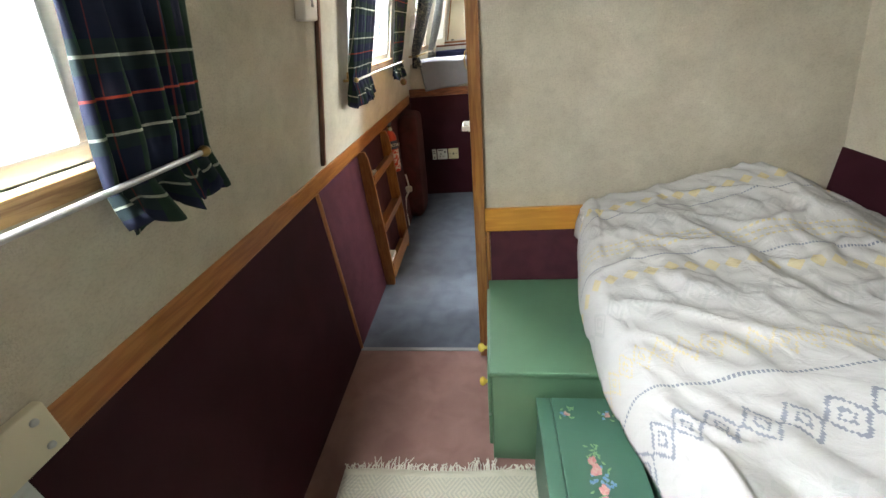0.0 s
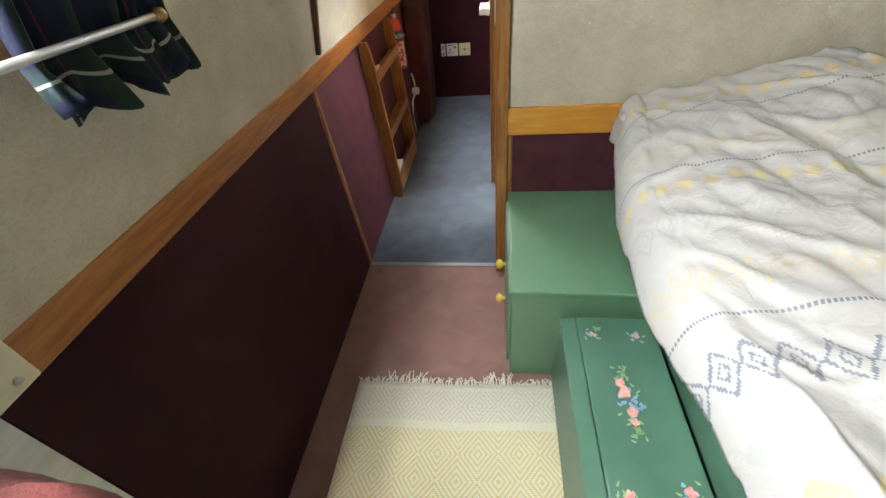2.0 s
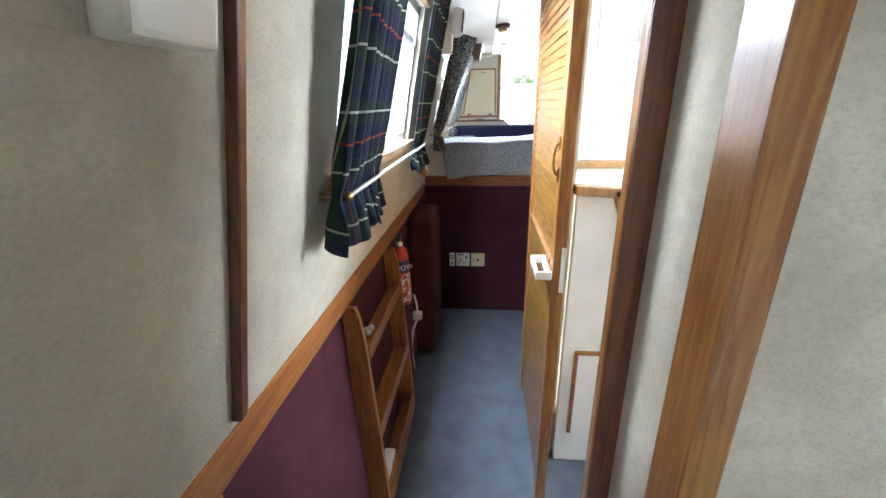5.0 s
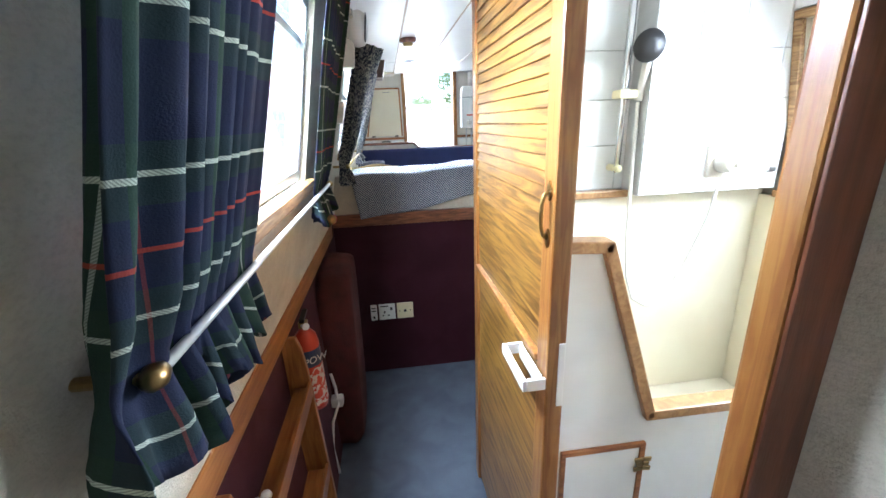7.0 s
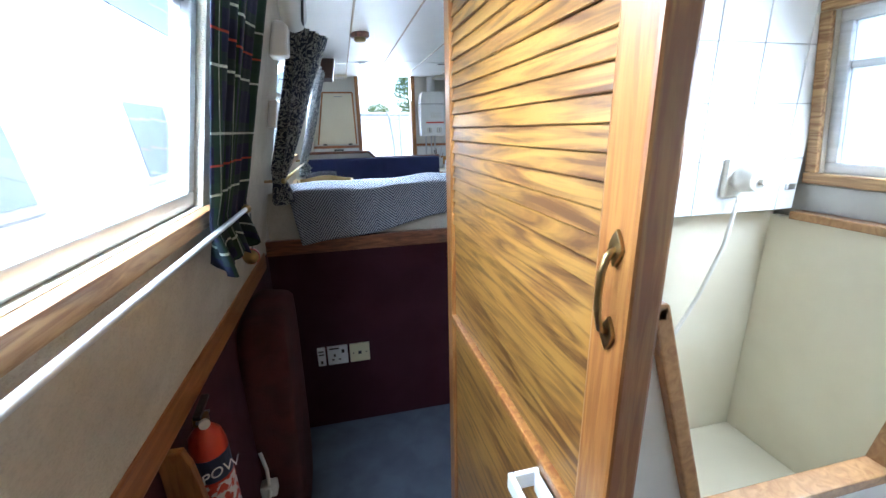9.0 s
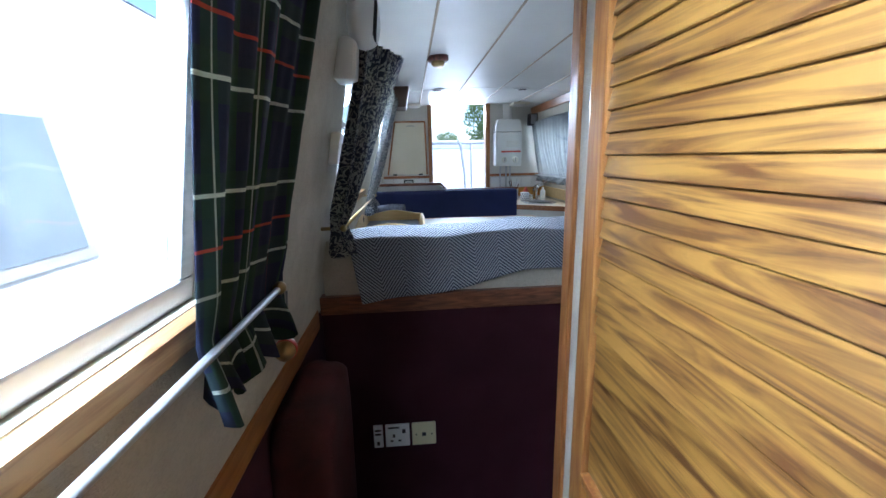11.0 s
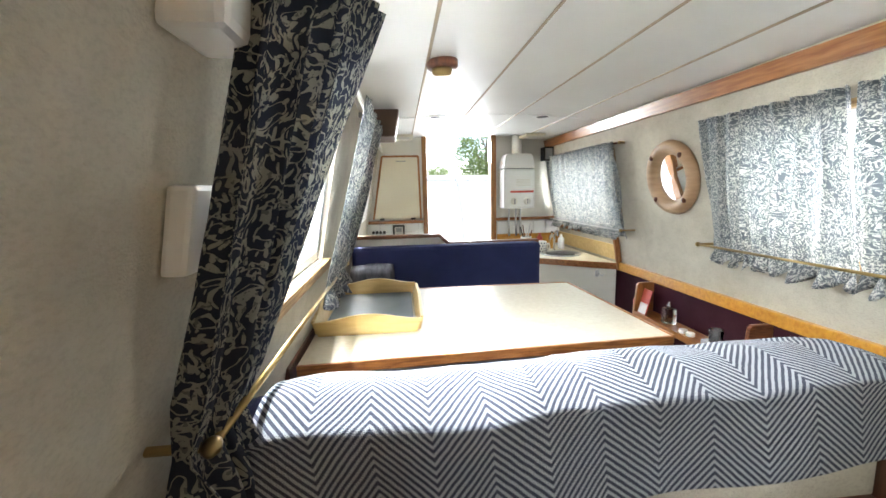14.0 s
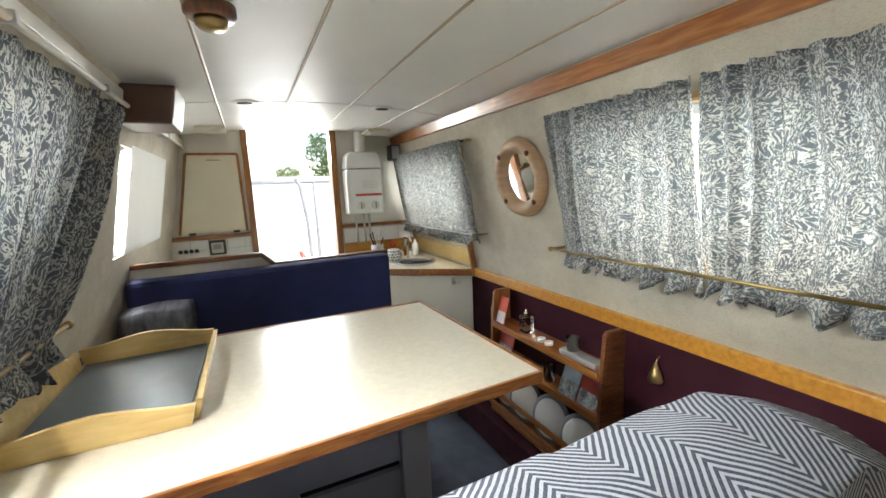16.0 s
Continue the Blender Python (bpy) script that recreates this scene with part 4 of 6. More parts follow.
def soft_block(x0, y0, z0, x1, y1, z1, sag, seed, lean=0.0):
    b = bmesh.new()
    bmesh.ops.create_cube(b, size=2)
    bmesh.ops.subdivide_edges(b, edges=b.edges, cuts=9, use_grid_fill=True)
    for v in b.verts:
        p = v.co.copy()
        q = Vector([c * (1 - 0.06 * (abs(p[(i + 1) % 3]) ** 4 + abs(p[(i + 2) % 3]) ** 4)) for i, c in enumerate(p)])
        n = noise.fractal(p * 1.4 + Vector((seed, 0, 0)), 1.0, 2.0, 3) * sag
        q += p.normalized() * n
        v.co = ((x0 + x1) / 2 + q.x * (x1 - x0) / 2, (y0 + y1) / 2 + q.y * (y1 - y0) / 2 + lean * p.z, (z0 + z1) / 2 + q.z * (z1 - z0) / 2)
    return b


solid("red_cushion", soft_block(-0.612, -0.5, 0.50, -0.37, 0.215, 0.875, 0.06, 2.0), REDVELVET, "crumpled dark red velvet cushion on a locker", "cushion", smooth=True)


def switch_box(x, y0, y1, z0, z1, depth, label, lever=True):
    e = thing("wall_box", (x, y0, z0), label, "electrical box")
    part("case", prism([(x_left(z0) + 0.001, z0), (x_left(z1) + 0.001, z1), (x_left(z1) + depth, z1), (x_left(z0) + depth, z0)], "y", y0, y1, 0.006), PLASTIC, e)
    if lever:
        zc = (z0 + z1) / 2
        part("rocker", prism([(x_left(zc) + depth, zc - 0.012), (x_left(zc) + depth + 0.004, zc - 0.008), (x_left(zc) + depth + 0.003, zc + 0.012)], "y", (y0 + y1) / 2 - 0.007, (y0 + y1) / 2 + 0.007, 0.001), GREYPLASTIC, e)
    return e


switch_box(0, 1.29, 1.385, 1.34, 1.43, 0.035, "white plastic switch box on the lined wall")
switch_box(0, 3.325, 3.405, 1.315, 1.405, 0.028, "white plastic switch box beside the curtain")
fan = thing("wall_fan", (-0.47, 3.3, 1.60), "small white fan on the wall by the curtain", "fan")
fx = x_left(1.58)
part("base", prism([(fx + 0.001 - 0.012, 1.535), (fx + 0.001 + 0.012, 1.64), (fx + 0.06, 1.64), (fx + 0.05, 1.535)], "y", 3.29, 3.39, 0.01), PLASTIC, fan)
part("housing", lathe([(0.02, 0.0), (0.065, 0.01), (0.07, 0.03), (0.062, 0.05), (0.01, 0.052)], (fx + 0.050, 3.335, 1.685), (0.9, -0.3, -0.1), 24), PLASTIC, fan, smooth=True)
gr = bmesh.new()
for k in range(7):
    tube([(fx + 0.103, 3.275 + 0.02 * k, 1.635), (fx + 0.113, 3.275 + 0.02 * k, 1.73)], 0.002, 6, gr)
part("grille", gr, BLACK, fan, "black grille")

# ---- corridor ----
sh = thing("wall_shelf", (-0.61, 2.1, 0.0), "honey-coloured wooden shelf unit fixed under the rail", "shelf")
for y in (1.945, 2.425):
    part("side_panel", prism([(-0.640, 0.03), (-0.655, 0.784), (-0.617, 0.784), (-0.606, 0.75), (-0.597, 0.68), (-0.577, 0.35), (-0.562, 0.06), (-0.570, 0.0), (-0.620, 0.0)], "y", y, y + 0.018, 0.003), HONEY_Z, sh)
for z in (0.62, 0.34, 0.05):
    part("shelf_board", box(-0.638, 1.9635, z, -0.570 - 0.05 * z, 2.4245, z + 0.016, 0.002), HONEY, sh)
    part("lip", box(-0.5695 - 0.05 * z, 1.9635, z - 0.01, -0.560 - 0.05 * z, 2.4245, z + 0.035 + 0.05 * (z < 0.1), 0.002), HONEY, sh)
for y, z in ((2.05, 0.645), (2.08, 0.645), (2.065, 0.645)):
    solid("door_knob", lathe([(0.002, 0), (0.008, 0.003), (0.011, 0.010), (0.008, 0.018), (0.002, 0.02)], (-0.618 - 0.012 * (y == 2.065), y, z - 0.009), (0, 0, 1), 14), PLASTIC, "small white knob lying on the shelf", "knob", "loose white knobs", True)
solid("folded_leaflet", box(-0.612, 1.99, 0.068, -0.575, 2.10, 0.15, 0.004), PAPER, "small clear bag of papers on the bottom shelf", "leaflet")

EX = Vector((-0.606, 2.520, 0.505))
ex = thing("fire_extinguisher", tuple(EX), "red powder fire extinguisher hung on the wall", "fire extinguisher")
part("cylinder", lathe([(0.01, 0), (0.031, 0.004), (0.034, 0.02), (0.034, 0.215), (0.029, 0.240), (0.015, 0.256), (0.011, 0.262)], EX, (-0.03, 0, 1), 24), RED, ex, smooth=True)
part("valve", box(EX.x - 0.020, 2.509, 0.767, EX.x + 0.004, 2.531, 0.788, 0.004), BRASS, ex, "brass valve")
part("lever", prism([(2.500, 0.789), (2.560, 0.800), (2.558, 0.808), (2.500, 0.799)], "x", EX.x - 0.014, EX.x, 0.002), BLACK, ex, "black lever")
part("lower_lever", prism([(2.505, 0.776), (2.550, 0.772), (2.550, 0.777), (2.505, 0.783)], "x", EX.x - 0.013, EX.x - 0.001, 0.001), STEEL, ex, "steel carrying lever")
part("gauge", lathe([(0.010, 0), (0.010, 0.006), (0.002, 0.007)], (EX.x, 2.509, 0.776), (0.5, -1, 0), 14), PLASTIC, ex, "small round gauge")
part("label", lathe([(0.0345, 0.020), (0.0347, 0.022), (0.0347, 0.142), (0.0345, 0.144)], EX, (-0.03, 0, 1), 24), PAPERLABEL, ex, "white and red printed label")
part("band", lathe([(0.0345, 0.150), (0.0348, 0.152), (0.0348, 0.200), (0.0345, 0.202)], EX, (-0.03, 0, 1), 24), BOATBLUE, ex, "dark blue label band")
fc = bpy.data.curves.new("word", "FONT")
fc.body, fc.size, fc.align_x, fc.extrude = "POW", 0.030, "CENTER", 0.0004
word = new("word", fc)
word.data.materials.append(PAPER)
word.parent = ex
word.matrix_parent_inverse = Matrix.Translation(-Vector(ex.location))
word.matrix_basis = Matrix.Translation((EX.x + 0.0195, 2.4905, 0.670)) @ Matrix(((0.77, 0, 0.64, 0), (0.64, 0, -0.77, 0), (0, 1, 0, 0), (0, 0, 0, 1)))

solid("folded_red_mattress", soft_block(-0.662, 2.90, 0.0, -0.520, 3.24, 0.775, 0.025, 5.0, 0.03), REDVELVET, "folded dark red velvet cushion standing on end", "cushion", smooth=True)
fl = thing("flex", (-0.52, 2.93, 0.0), "white cable with a plug hung on the wall", "cable")
part("cable", tube([(-0.632, 2.90, 0.36), (-0.618, 2.89, 0.30), (-0.606, 2.84, 0.255), (-0.625, 2.79, 0.215), (-0.632, 2.76, 0.12), (-0.618, 2.75, 0.008)], 0.006, 8), PLASTIC, fl, smooth=True)
part("plug", box(-0.636, 2.845, 0.235, -0.588, 2.885, 0.275, 0.008), PLASTIC, fl)

def socket(x0, x1, z0, z1, material, label, holes):
    e = thing("wall_socket", ((x0 + x1) / 2, 3.43, z0), label, "socket", "bulkhead sockets")
    part("plate", box(x0, 3.420, z0, x1, 3.4295, z1, 0.003), material, e)
    for cx, cz, w, h in holes:
        part("slot", box(x0 + cx - w / 2, 3.418, z0 + cz - h / 2, x0 + cx + w / 2, 3.4199, z0 + cz + h / 2, 0), BLACK, e)


socket(-0.487, -0.454, 0.313, 0.401, PLASTIC, "narrow white switch module on the maroon bulkhead", ((0.016, 0.07, 0.022, 0.006), (0.016, 0.055, 0.022, 0.006), (0.016, 0.018, 0.010, 0.014)))
socket(-0.445, -0.359, 0.313, 0.401, PLASTIC, "white single mains socket on the maroon bulkhead", ((0.03, 0.078, 0.04, 0.006), (0.03, 0.045, 0.008, 0.012), (0.022, 0.025, 0.01, 0.006), (0.05, 0.025, 0.01, 0.006), (0.066, 0.062, 0.012, 0.016)))
socket(-0.350, -0.264, 0.313, 0.401, YPLASTIC, "yellowed aerial socket on the maroon bulkhead", ((0.043, 0.044, 0.014, 0.014), (0.015, 0.044, 0.005, 0.005), (0.071, 0.044, 0.005, 0.005)))
wt = thing("hanging_tassel", (-0.53, 3.02, 0.90), "small yellow and red toy float hung from the rod", "ornament")
part("cord", tube([(-0.53, 2.79, 1.12), (-0.54, 2.80, 1.028)], 0.002, 6), GREYPLASTIC, wt)
part("float", lathe([(0.003, 0), (0.016, 0.006), (0.019, 0.02), (0.016, 0.034), (0.003, 0.04)], (-0.545, 2.78, 1.012), (0, 1, 0), 18), BRASS, wt, smooth=True)
part("stripe", lathe([(0.0193, 0.016), (0.0198, 0.02), (0.0193, 0.025)], (-0.545, 2.78, 1.012), (0, 1, 0), 18), RED, wt)

# sliding louvred door
dr = thing("louvred_door", (-0.07, 2.45, 0.0), "varnished pine louvred door standing open along the wall", "door")
DX0, DX1 = -0.090, -0.056
part("stile", box(DX0, 2.045, 0.02, DX1, 2.096, 1.80, 0.004), PINE_Z, dr)
part("stile", box(DX0, 2.622, 0.02, DX1, 2.665, 1.80, 0.004), PINE_Z, dr)
part("rail", box(DX0 + 0.002, 2.0965, 1.762, DX1, 2.6215, 1.80, 0.003), PINE, dr)
part("bead", box(DX0 - 0.004, 2.0965, 0.866, DX0 + 0.012, 2.6215, 0.880, 0.003), PINE_Z, dr)
for z0, z1 in ((0.04, 0.863), (0.881, 1.095)):
    part("panel", box(DX0 + 0.008, 2.0965, z0, DX1 - 0.004, 2.6215, z1, 0.002), PINE, dr)
part("backing", box(DX1 - 0.008, 2.0965, 1.096, DX1 - 0.002, 2.6215, 1.761, 0), DARKWOOD, dr)
for k in range(26):
    z = 1.098 + 0.0254 * k
    part("slat", prism([(DX0 + 0.003, z), (DX0 + 0.007, z - 0.001), (DX0 + 0.012, z + 0.0262), (DX0 + 0.009, z + 0.0266)], "y", 2.0965, 2.6215, 0.0012), PINE, dr)
HANDLE = [(-0.001, 1.198), (-0.010, 1.192), (-0.014, 1.178), (-0.015, 1.158), (-0.014, 1.138), (-0.010, 1.124), (-0.001, 1.118)]
hd = part("handle", tube([(DX0 + a, 2.066, z) for a, z in HANDLE], 0.0035, 10), BRASS, dr, "aged brass pull handle", True)
for z in (1.198, 1.118):
    part("rose", prism([(2.066 + a, z + b) for a, b in ((0, 0.017), (0.006, 0.008), (0.009, 0), (0.006, -0.008), (0, -0.017), (-0.006, -0.008), (-0.009, 0), (-0.006, 0.008))], "x", DX0 - 0.004, DX0, 0.001), BRASS, hd, "leaf-shaped brass handle plate")
cp = bmesh.new()
box(DX0 - 0.044, 2.045, 0.836, DX0 - 0.036, 2.180, 0.860, 0.002, cp)
box(DX0 - 0.0355, 2.045, 0.836, DX0 - 0.0005, 2.053, 0.860, 0.002, cp)
box(DX0 - 0.0355, 2.172, 0.836, DX0 - 0.0005, 2.180, 0.860, 0.002, cp)
box(DX0 - 0.009, 2.054, 0.830, DX0 - 0.0045, 2.171, 0.862, 0.001, cp)
part("open_pull", cp, PLASTIC, dr, "open white plastic frame")
part("latch_plate", box(-0.070, 2.0415, 0.80, -0.058, 2.0445, 0.93, 0.001), PLASTIC, dr, "white latch plate")

# ---- bathroom ----
hatch = thing("access_hatch", (0.13, 2.235, 0.2), "small white access door with wooden edging", "hatch")
part("panel", box(0.054, 2.231, 0.14, 0.258, 2.2395, 0.476, 0.001), WHITE, hatch)
for a, b, c, d in ((0.041, 0.274, 0.4765, 0.489), (0.041, 0.0535, 0.14, 0.476), (0.2585, 0.274, 0.14, 0.476)):
    part("edging", box(a, 2.228, c, b, 2.2395, d, 0.002), HONEY_X, hatch)
hg = bmesh.new()
for s in (-1, 1):
    for k in (-1, 0, 1):
        prism([(0.268 + s * q, 0.425 + 0.015 * k + w) for q, w in ((0.001, -0.005), (0.016 + 0.006 * abs(k), -0.009), (0.019 + 0.005 * abs(k), 0.004), (0.001, 0.005))], "y", 2.223, 2.2275, 0.001, hg)
part("hinge", hg, BRASS, hatch, "brass butterfly hinge")
rail = thing("shower_rail", (0.41, 2.78, 1.13), "chrome shower riser rail with white fittings", "shower")
part("bar", tube([(0.440, 2.775, 1.12), (0.452, 2.775, 1.82)], 0.010, 14), CHROME, rail, "chrome bar", True)
part("foot", tube([(0.440, 2.827, 1.135), (0.440, 2.757, 1.135)], 0.012, 12), YPLASTIC, rail, "", True)
part("slider", box(0.412, 2.745, 1.362, 0.497, 2.80, 1.390, 0.008), YPLASTIC, rail, "yellowed plastic slider")
part("wand", tube([(0.482, 2.755, 1.355), (0.487, 2.745, 1.42), (0.480, 2.725, 1.475), (0.468, 2.71, 1.500)], 0.013, 12), OFFWHITE, rail, "white shower handset", True)
part("head", lathe([(0.010, -0.02), (0.040, -0.008), (0.048, 0.0), (0.045, 0.006), (0.01, 0.009)], (0.462, 2.695, 1.508), (-0.15, -0.9, -0.25), 24), BLACK, rail, "dark grey shower head", True)
hose_line = [(0.482, 2.755, 1.35), (0.478, 2.74, 1.1), (0.480, 2.735, 0.9), (0.492, 2.73, 0.75), (0.520, 2.725, 0.66), (0.575, 2.72, 0.625), (0.64, 2.71, 0.67), (0.70, 2.70, 0.80), (0.75, 2.69, 0.96), (0.775, 2.695, 1.09)]
hose = [tuple(a + (b - a) * (q * q * (3 - 2 * q) * 0.3 + q * 0.7) for a, b in zip(p, w)) for p, w in zip(hose_line, hose_line[1:]) for q in (0.0, 0.25, 0.5, 0.75)] + hose_line[-1:]
part("hose", tube(hose, 0.006, 10), OFFWHITE, rail, "white shower hose", True)
mx = thing("shower_mixer", (0.75, 2.70, 1.18), "white shower mixer with a round dial", "mixer")
part("plate", box(0.735, 2.705, 1.095, 0.815, 2.7255, 1.205, 0.008), OFFWHITE, mx)
part("dial", lathe([(0.036, 0), (0.036, 0.02), (0.030, 0.05), (0.025, 0.052)], (0.785, 2.705, 1.148), (0, -1, 0), 24), OFFWHITE, mx, "", True)
part("lever", box(0.785, 2.640, 1.138, 0.845, 2.656, 1.154, 0.004), OFFWHITE, mx)
wc = thing("toilet", (0.86, 1.98, 0.0), "white ceramic toilet beside the shower partition", "toilet")
part("bowl", lathe([(0.10, 0.0), (0.11, 0.05), (0.12, 0.20), (0.17, 0.33), (0.19, 0.385), (0.15, 0.39)], (0.84, 1.99, 0.0), (0, 0, 1), 28), PLASTIC, wc, smooth=True)
part("seat", lathe([(0.10, 0.0), (0.19, 0.0), (0.20, 0.012), (0.19, 0.025), (0.10, 0.025)], (0.84, 1.99, 0.39), (0, 0, 1), 28), PLASTIC, wc, smooth=True)
part("cistern", box(1.0, 1.80, 0.38, 1.055, 2.18, 0.72, 0.02), PLASTIC, wc)
part("flush_lever", tube([(0.70, 2.14, 0.40), (0.62, 2.18, 0.43)], 0.012, 10), PLASTIC, wc, "white lever", True)
tw = solid("towel", soft_block(0.93, 2.165, 0.50, 1.045, 2.218, 0.90, 0.10, 7.0), PILLOWCLOTH, "fluffy white towel hung by the toilet", "towel", smooth=True)
for x, z in ((0.93, 0.62), (0.88, 0.70), (0.82, 0.52)):
    solid("screw", lathe([(0.006, 0), (0.004, 0.003)], (x, 2.24, z), (0, -1, 0), 10), GREYPLASTIC, "small grey screw cap on the white panel", "screw", "panel screws")
solid("rubber_stop", lathe([(0.022, 0), (0.020, 0.015), (0.012, 0.018)], (1.044, 2.38, 0.86), (-1, 0, 0), 18), GREYPLASTIC, "round grey rubber stop on the shower wall", "stop", smooth=True)
solid("towel_clip", box(0.975, 2.712, 1.105, 1.005, 2.7245, 1.125, 0.004), STEEL, "small steel clip on the tiles", "clip")

# ---- dinette ----
bench = thing("bench_seat", (-0.1, 3.65, 0.0), "dinette bench backing onto the maroon bulkhead", "bench")
part("base", box(-0.60, 3.50, 0.0, 0.40, 3.95, 0.46, 0.004), MAROON, bench)
part("seat_cushion", box(-0.60, 3.52, 0.46, 0.40, 3.97, 0.56, 0.03), NAVY, bench, "navy seat cushion")
part("backrest", box(-0.585, 3.461, 0.56, 0.43, 3.58, 1.070, 0.03), NAVY, bench, "navy backrest below the throw")


def throw_place(a, b):
    """Over the top of the backrest: hanging before it, across it, and down behind."""
    x = -0.525 + 1.12 * a
    drop = max(0.0, min(1.0, (x - 0.47) / 0.10))
    front = 0.205 - 0.118 * a + 0.008 * math.sin(9 * a) + 0.15 * drop * drop * (3 - 2 * drop)
    top, back = 0.17, 0.16
    s = b * (front + top + back)
    sagx = 0.0 if x < 0.44 else (x - 0.44)
    zt = 1.098 - 0.022 * (1 - a) ** 2 + 0.010 * noise.noise(Vector((a * 5, 1.0, 0))) - 1.6 * sagx * sagx - 0.25 * sagx
    wave = 0.006 * math.sin(16 * a + 3 * b) + 0.008 * noise.noise(Vector((a * 7, b * 3, 2)))
    if s < front:
        k = 1 - s / front
        y = 3.412 - 0.006 - 0.014 * k + wave
        z = zt - k * front - (0.9 * sagx if k > 0 else 0) * k
        x += 0.035 * k * (1 - a) ** 3 + 0.05 * k * max(0.0, sagx)
    elif s < front + top:
        k = (s - front) / top
        y = 3.406 + 0.19 * k
        z = zt + 0.022 * math.sin(math.pi * k) + 0.006 * noise.noise(Vector((a * 9, k * 3, 5)))
    else:
        k = (s - front - top) / back
        y = 3.596 + 0.012 * k + wave
        z = zt - k * back
    return (x, y, z)


th = solid("throw", sheet(110, 60, throw_place, lambda a, b: (a * 1.12, b * 0.51)), THROW, "navy and white herringbone throw draped over the bench back", "throw", smooth=True)
th.modifiers.new("thickness", "SOLIDIFY").thickness = 0.006


pillow(-0.60, -0.40, 3.72, 3.95, 0.56, 0.20, "cushion", "pale grey cushion in the bench corner", PILLOWCLOTH)

TZ = 0.940
table = thing("dinette_table", (-0.04, 4.45, 0.0), "pale laminate dinette table edged with wood", "table")
part("tabletop", prism([(-0.605, 3.975), (0.498, 4.024), (0.476, 4.768), (-0.605, 4.78)], "z", TZ - 0.022, TZ, 0.003), TABLETOP, table)
for a, b in (((-0.605, 3.975), (0.498, 4.024)), ((0.498, 4.024), (0.476, 4.768)), ((0.476, 4.768), (-0.605, 4.78))):
    va, vb = Vector((*a, 0)), Vector((*b, 0))
    d = (vb - va).normalized()
    n = Vector((d.y, -d.x, 0)) * 0.011
    part("edging", prism([(p.x, p.y) for p in (va, vb, vb + n, va + n)], "z", TZ - 0.027, TZ + 0.002, 0.003), HONEY_X, table, "honey-coloured wooden edging")
part("bearer", box(-0.645, 3.93, TZ - 0.062, -0.612, 4.82, TZ + 0.012, 0.004), DARKWOOD, table, "dark wooden wall bearer")
part("front_panel", prism([(-0.53, 0.52), (0.19, 0.52), (0.19, 0.630), (-0.08, 0.630), (-0.08, 0.655), (0.19, 0.655), (0.19, 0.916), (-0.53, 0.916)], "y", 4.25, 4.268, 0.001), GREYPANEL, table, "pale grey panel with a near-black backing drawn as the slot's shade")
part("slot", box(-0.08, 4.2685, 0.60, 0.19, 4.275, 0.68, 0), DARK, table, "near-black backing drawn as the slot's shade")
part("leg", box(0.191, 4.235, 0.0, 0.275, 4.285, 0.916, 0.008), GREYPANEL, table)
part("leg", box(-0.53, 4.70, 0.0, -0.45, 4.75, 0.916, 0.008), GREYPANEL, table)

tray = thing("serving_tray", (-0.43, 4.35, TZ), "pale wooden serving tray with a dark glass bottom", "tray")
X0, X1, Y0, Y1 = -0.602, -0.262, 4.185, 4.700
part("tray_bottom", box(X0 + 0.02, Y0 + 0.02, TZ + 0.003, X1 - 0.02, Y1 - 0.02, TZ + 0.012, 0.001), mat("dark_blue_glass_print", (0.07, 0.10, 0.12), 0.3, color2=(0.05, 0.075, 0.09)), tray, "dark grey-blue glass")


def tray_wall(axis, lo, hi, at, thick, rise, handle):
    pts = []
    n = 18
    for k in range(n + 1):
        q = k / n
        pts.append((lo + (hi - lo) * q, TZ + 0.050 + rise * math.sin(math.pi * q) ** 2))
    pts = [(lo + 0.012, TZ + 0.001)] + pts + [(hi - 0.012, TZ + 0.001)]
    bm = prism(pts, axis, at, at + thick, 0.002)
    mid = (X0 + X1) / 2 if axis == "x" else (Y0 + Y1) / 2
    for v in bm.verts:
        k = (v.co.z - TZ) * 0.22 * (1 if at > mid else -1)
        if axis == "x":
            v.co.x += k
        else:
            v.co.y += k
    return bm


part("side", tray_wall("y", X0, X1, Y0, 0.012, 0.022, False), PALEWOOD, tray)
part("side", tray_wall("y", X0, X1, Y1 - 0.012, 0.012, 0.022, False), PALEWOOD, tray)
part("side", tray_wall("x", Y0 + 0.0125, Y1 - 0.0125, X0, 0.012, 0.035, True), PALEWOOD, tray)
part("side", tray_wall("x", Y0 + 0.0125, Y1 - 0.0125, X1 - 0.012, 0.012, 0.012, True), PALEWOOD, tray)
# The sides are uncut: disc and strip carry the grips' shade as colour.
part("grip", lathe([(0.017, -0.001), (0.015, 0.0005)], (X0 + 0.0128, (Y0 + Y1) / 2 - 0.02, TZ + 0.060), (1, 0, 0), 18), DARK, tray, "dark disc drawn as the shade of a round grip hole")
part("grip", box((X0 + X1) / 2 - 0.05, Y0 - 0.0008, TZ + 0.036, (X0 + X1) / 2 + 0.05, Y0, TZ + 0.050, 0), mat("grip_shadow", (0.45, 0.30, 0.12), 0.6), tray, "darker strip drawn as the shade of a long grip slot")

seat2 = thing("bench_seat", (-0.05, 5.05, 0.0), "dinette bench with a navy upholstered backrest", "bench")
part("base", box(-0.60, 4.80, 0.0, 0.48, 5.18, 0.46, 0.004), MAROON, seat2)
part("seat_cushion", box(-0.60, 4.78, 0.46, 0.48, 5.17, 0.56, 0.03), NAVY, seat2, "navy seat cushion")
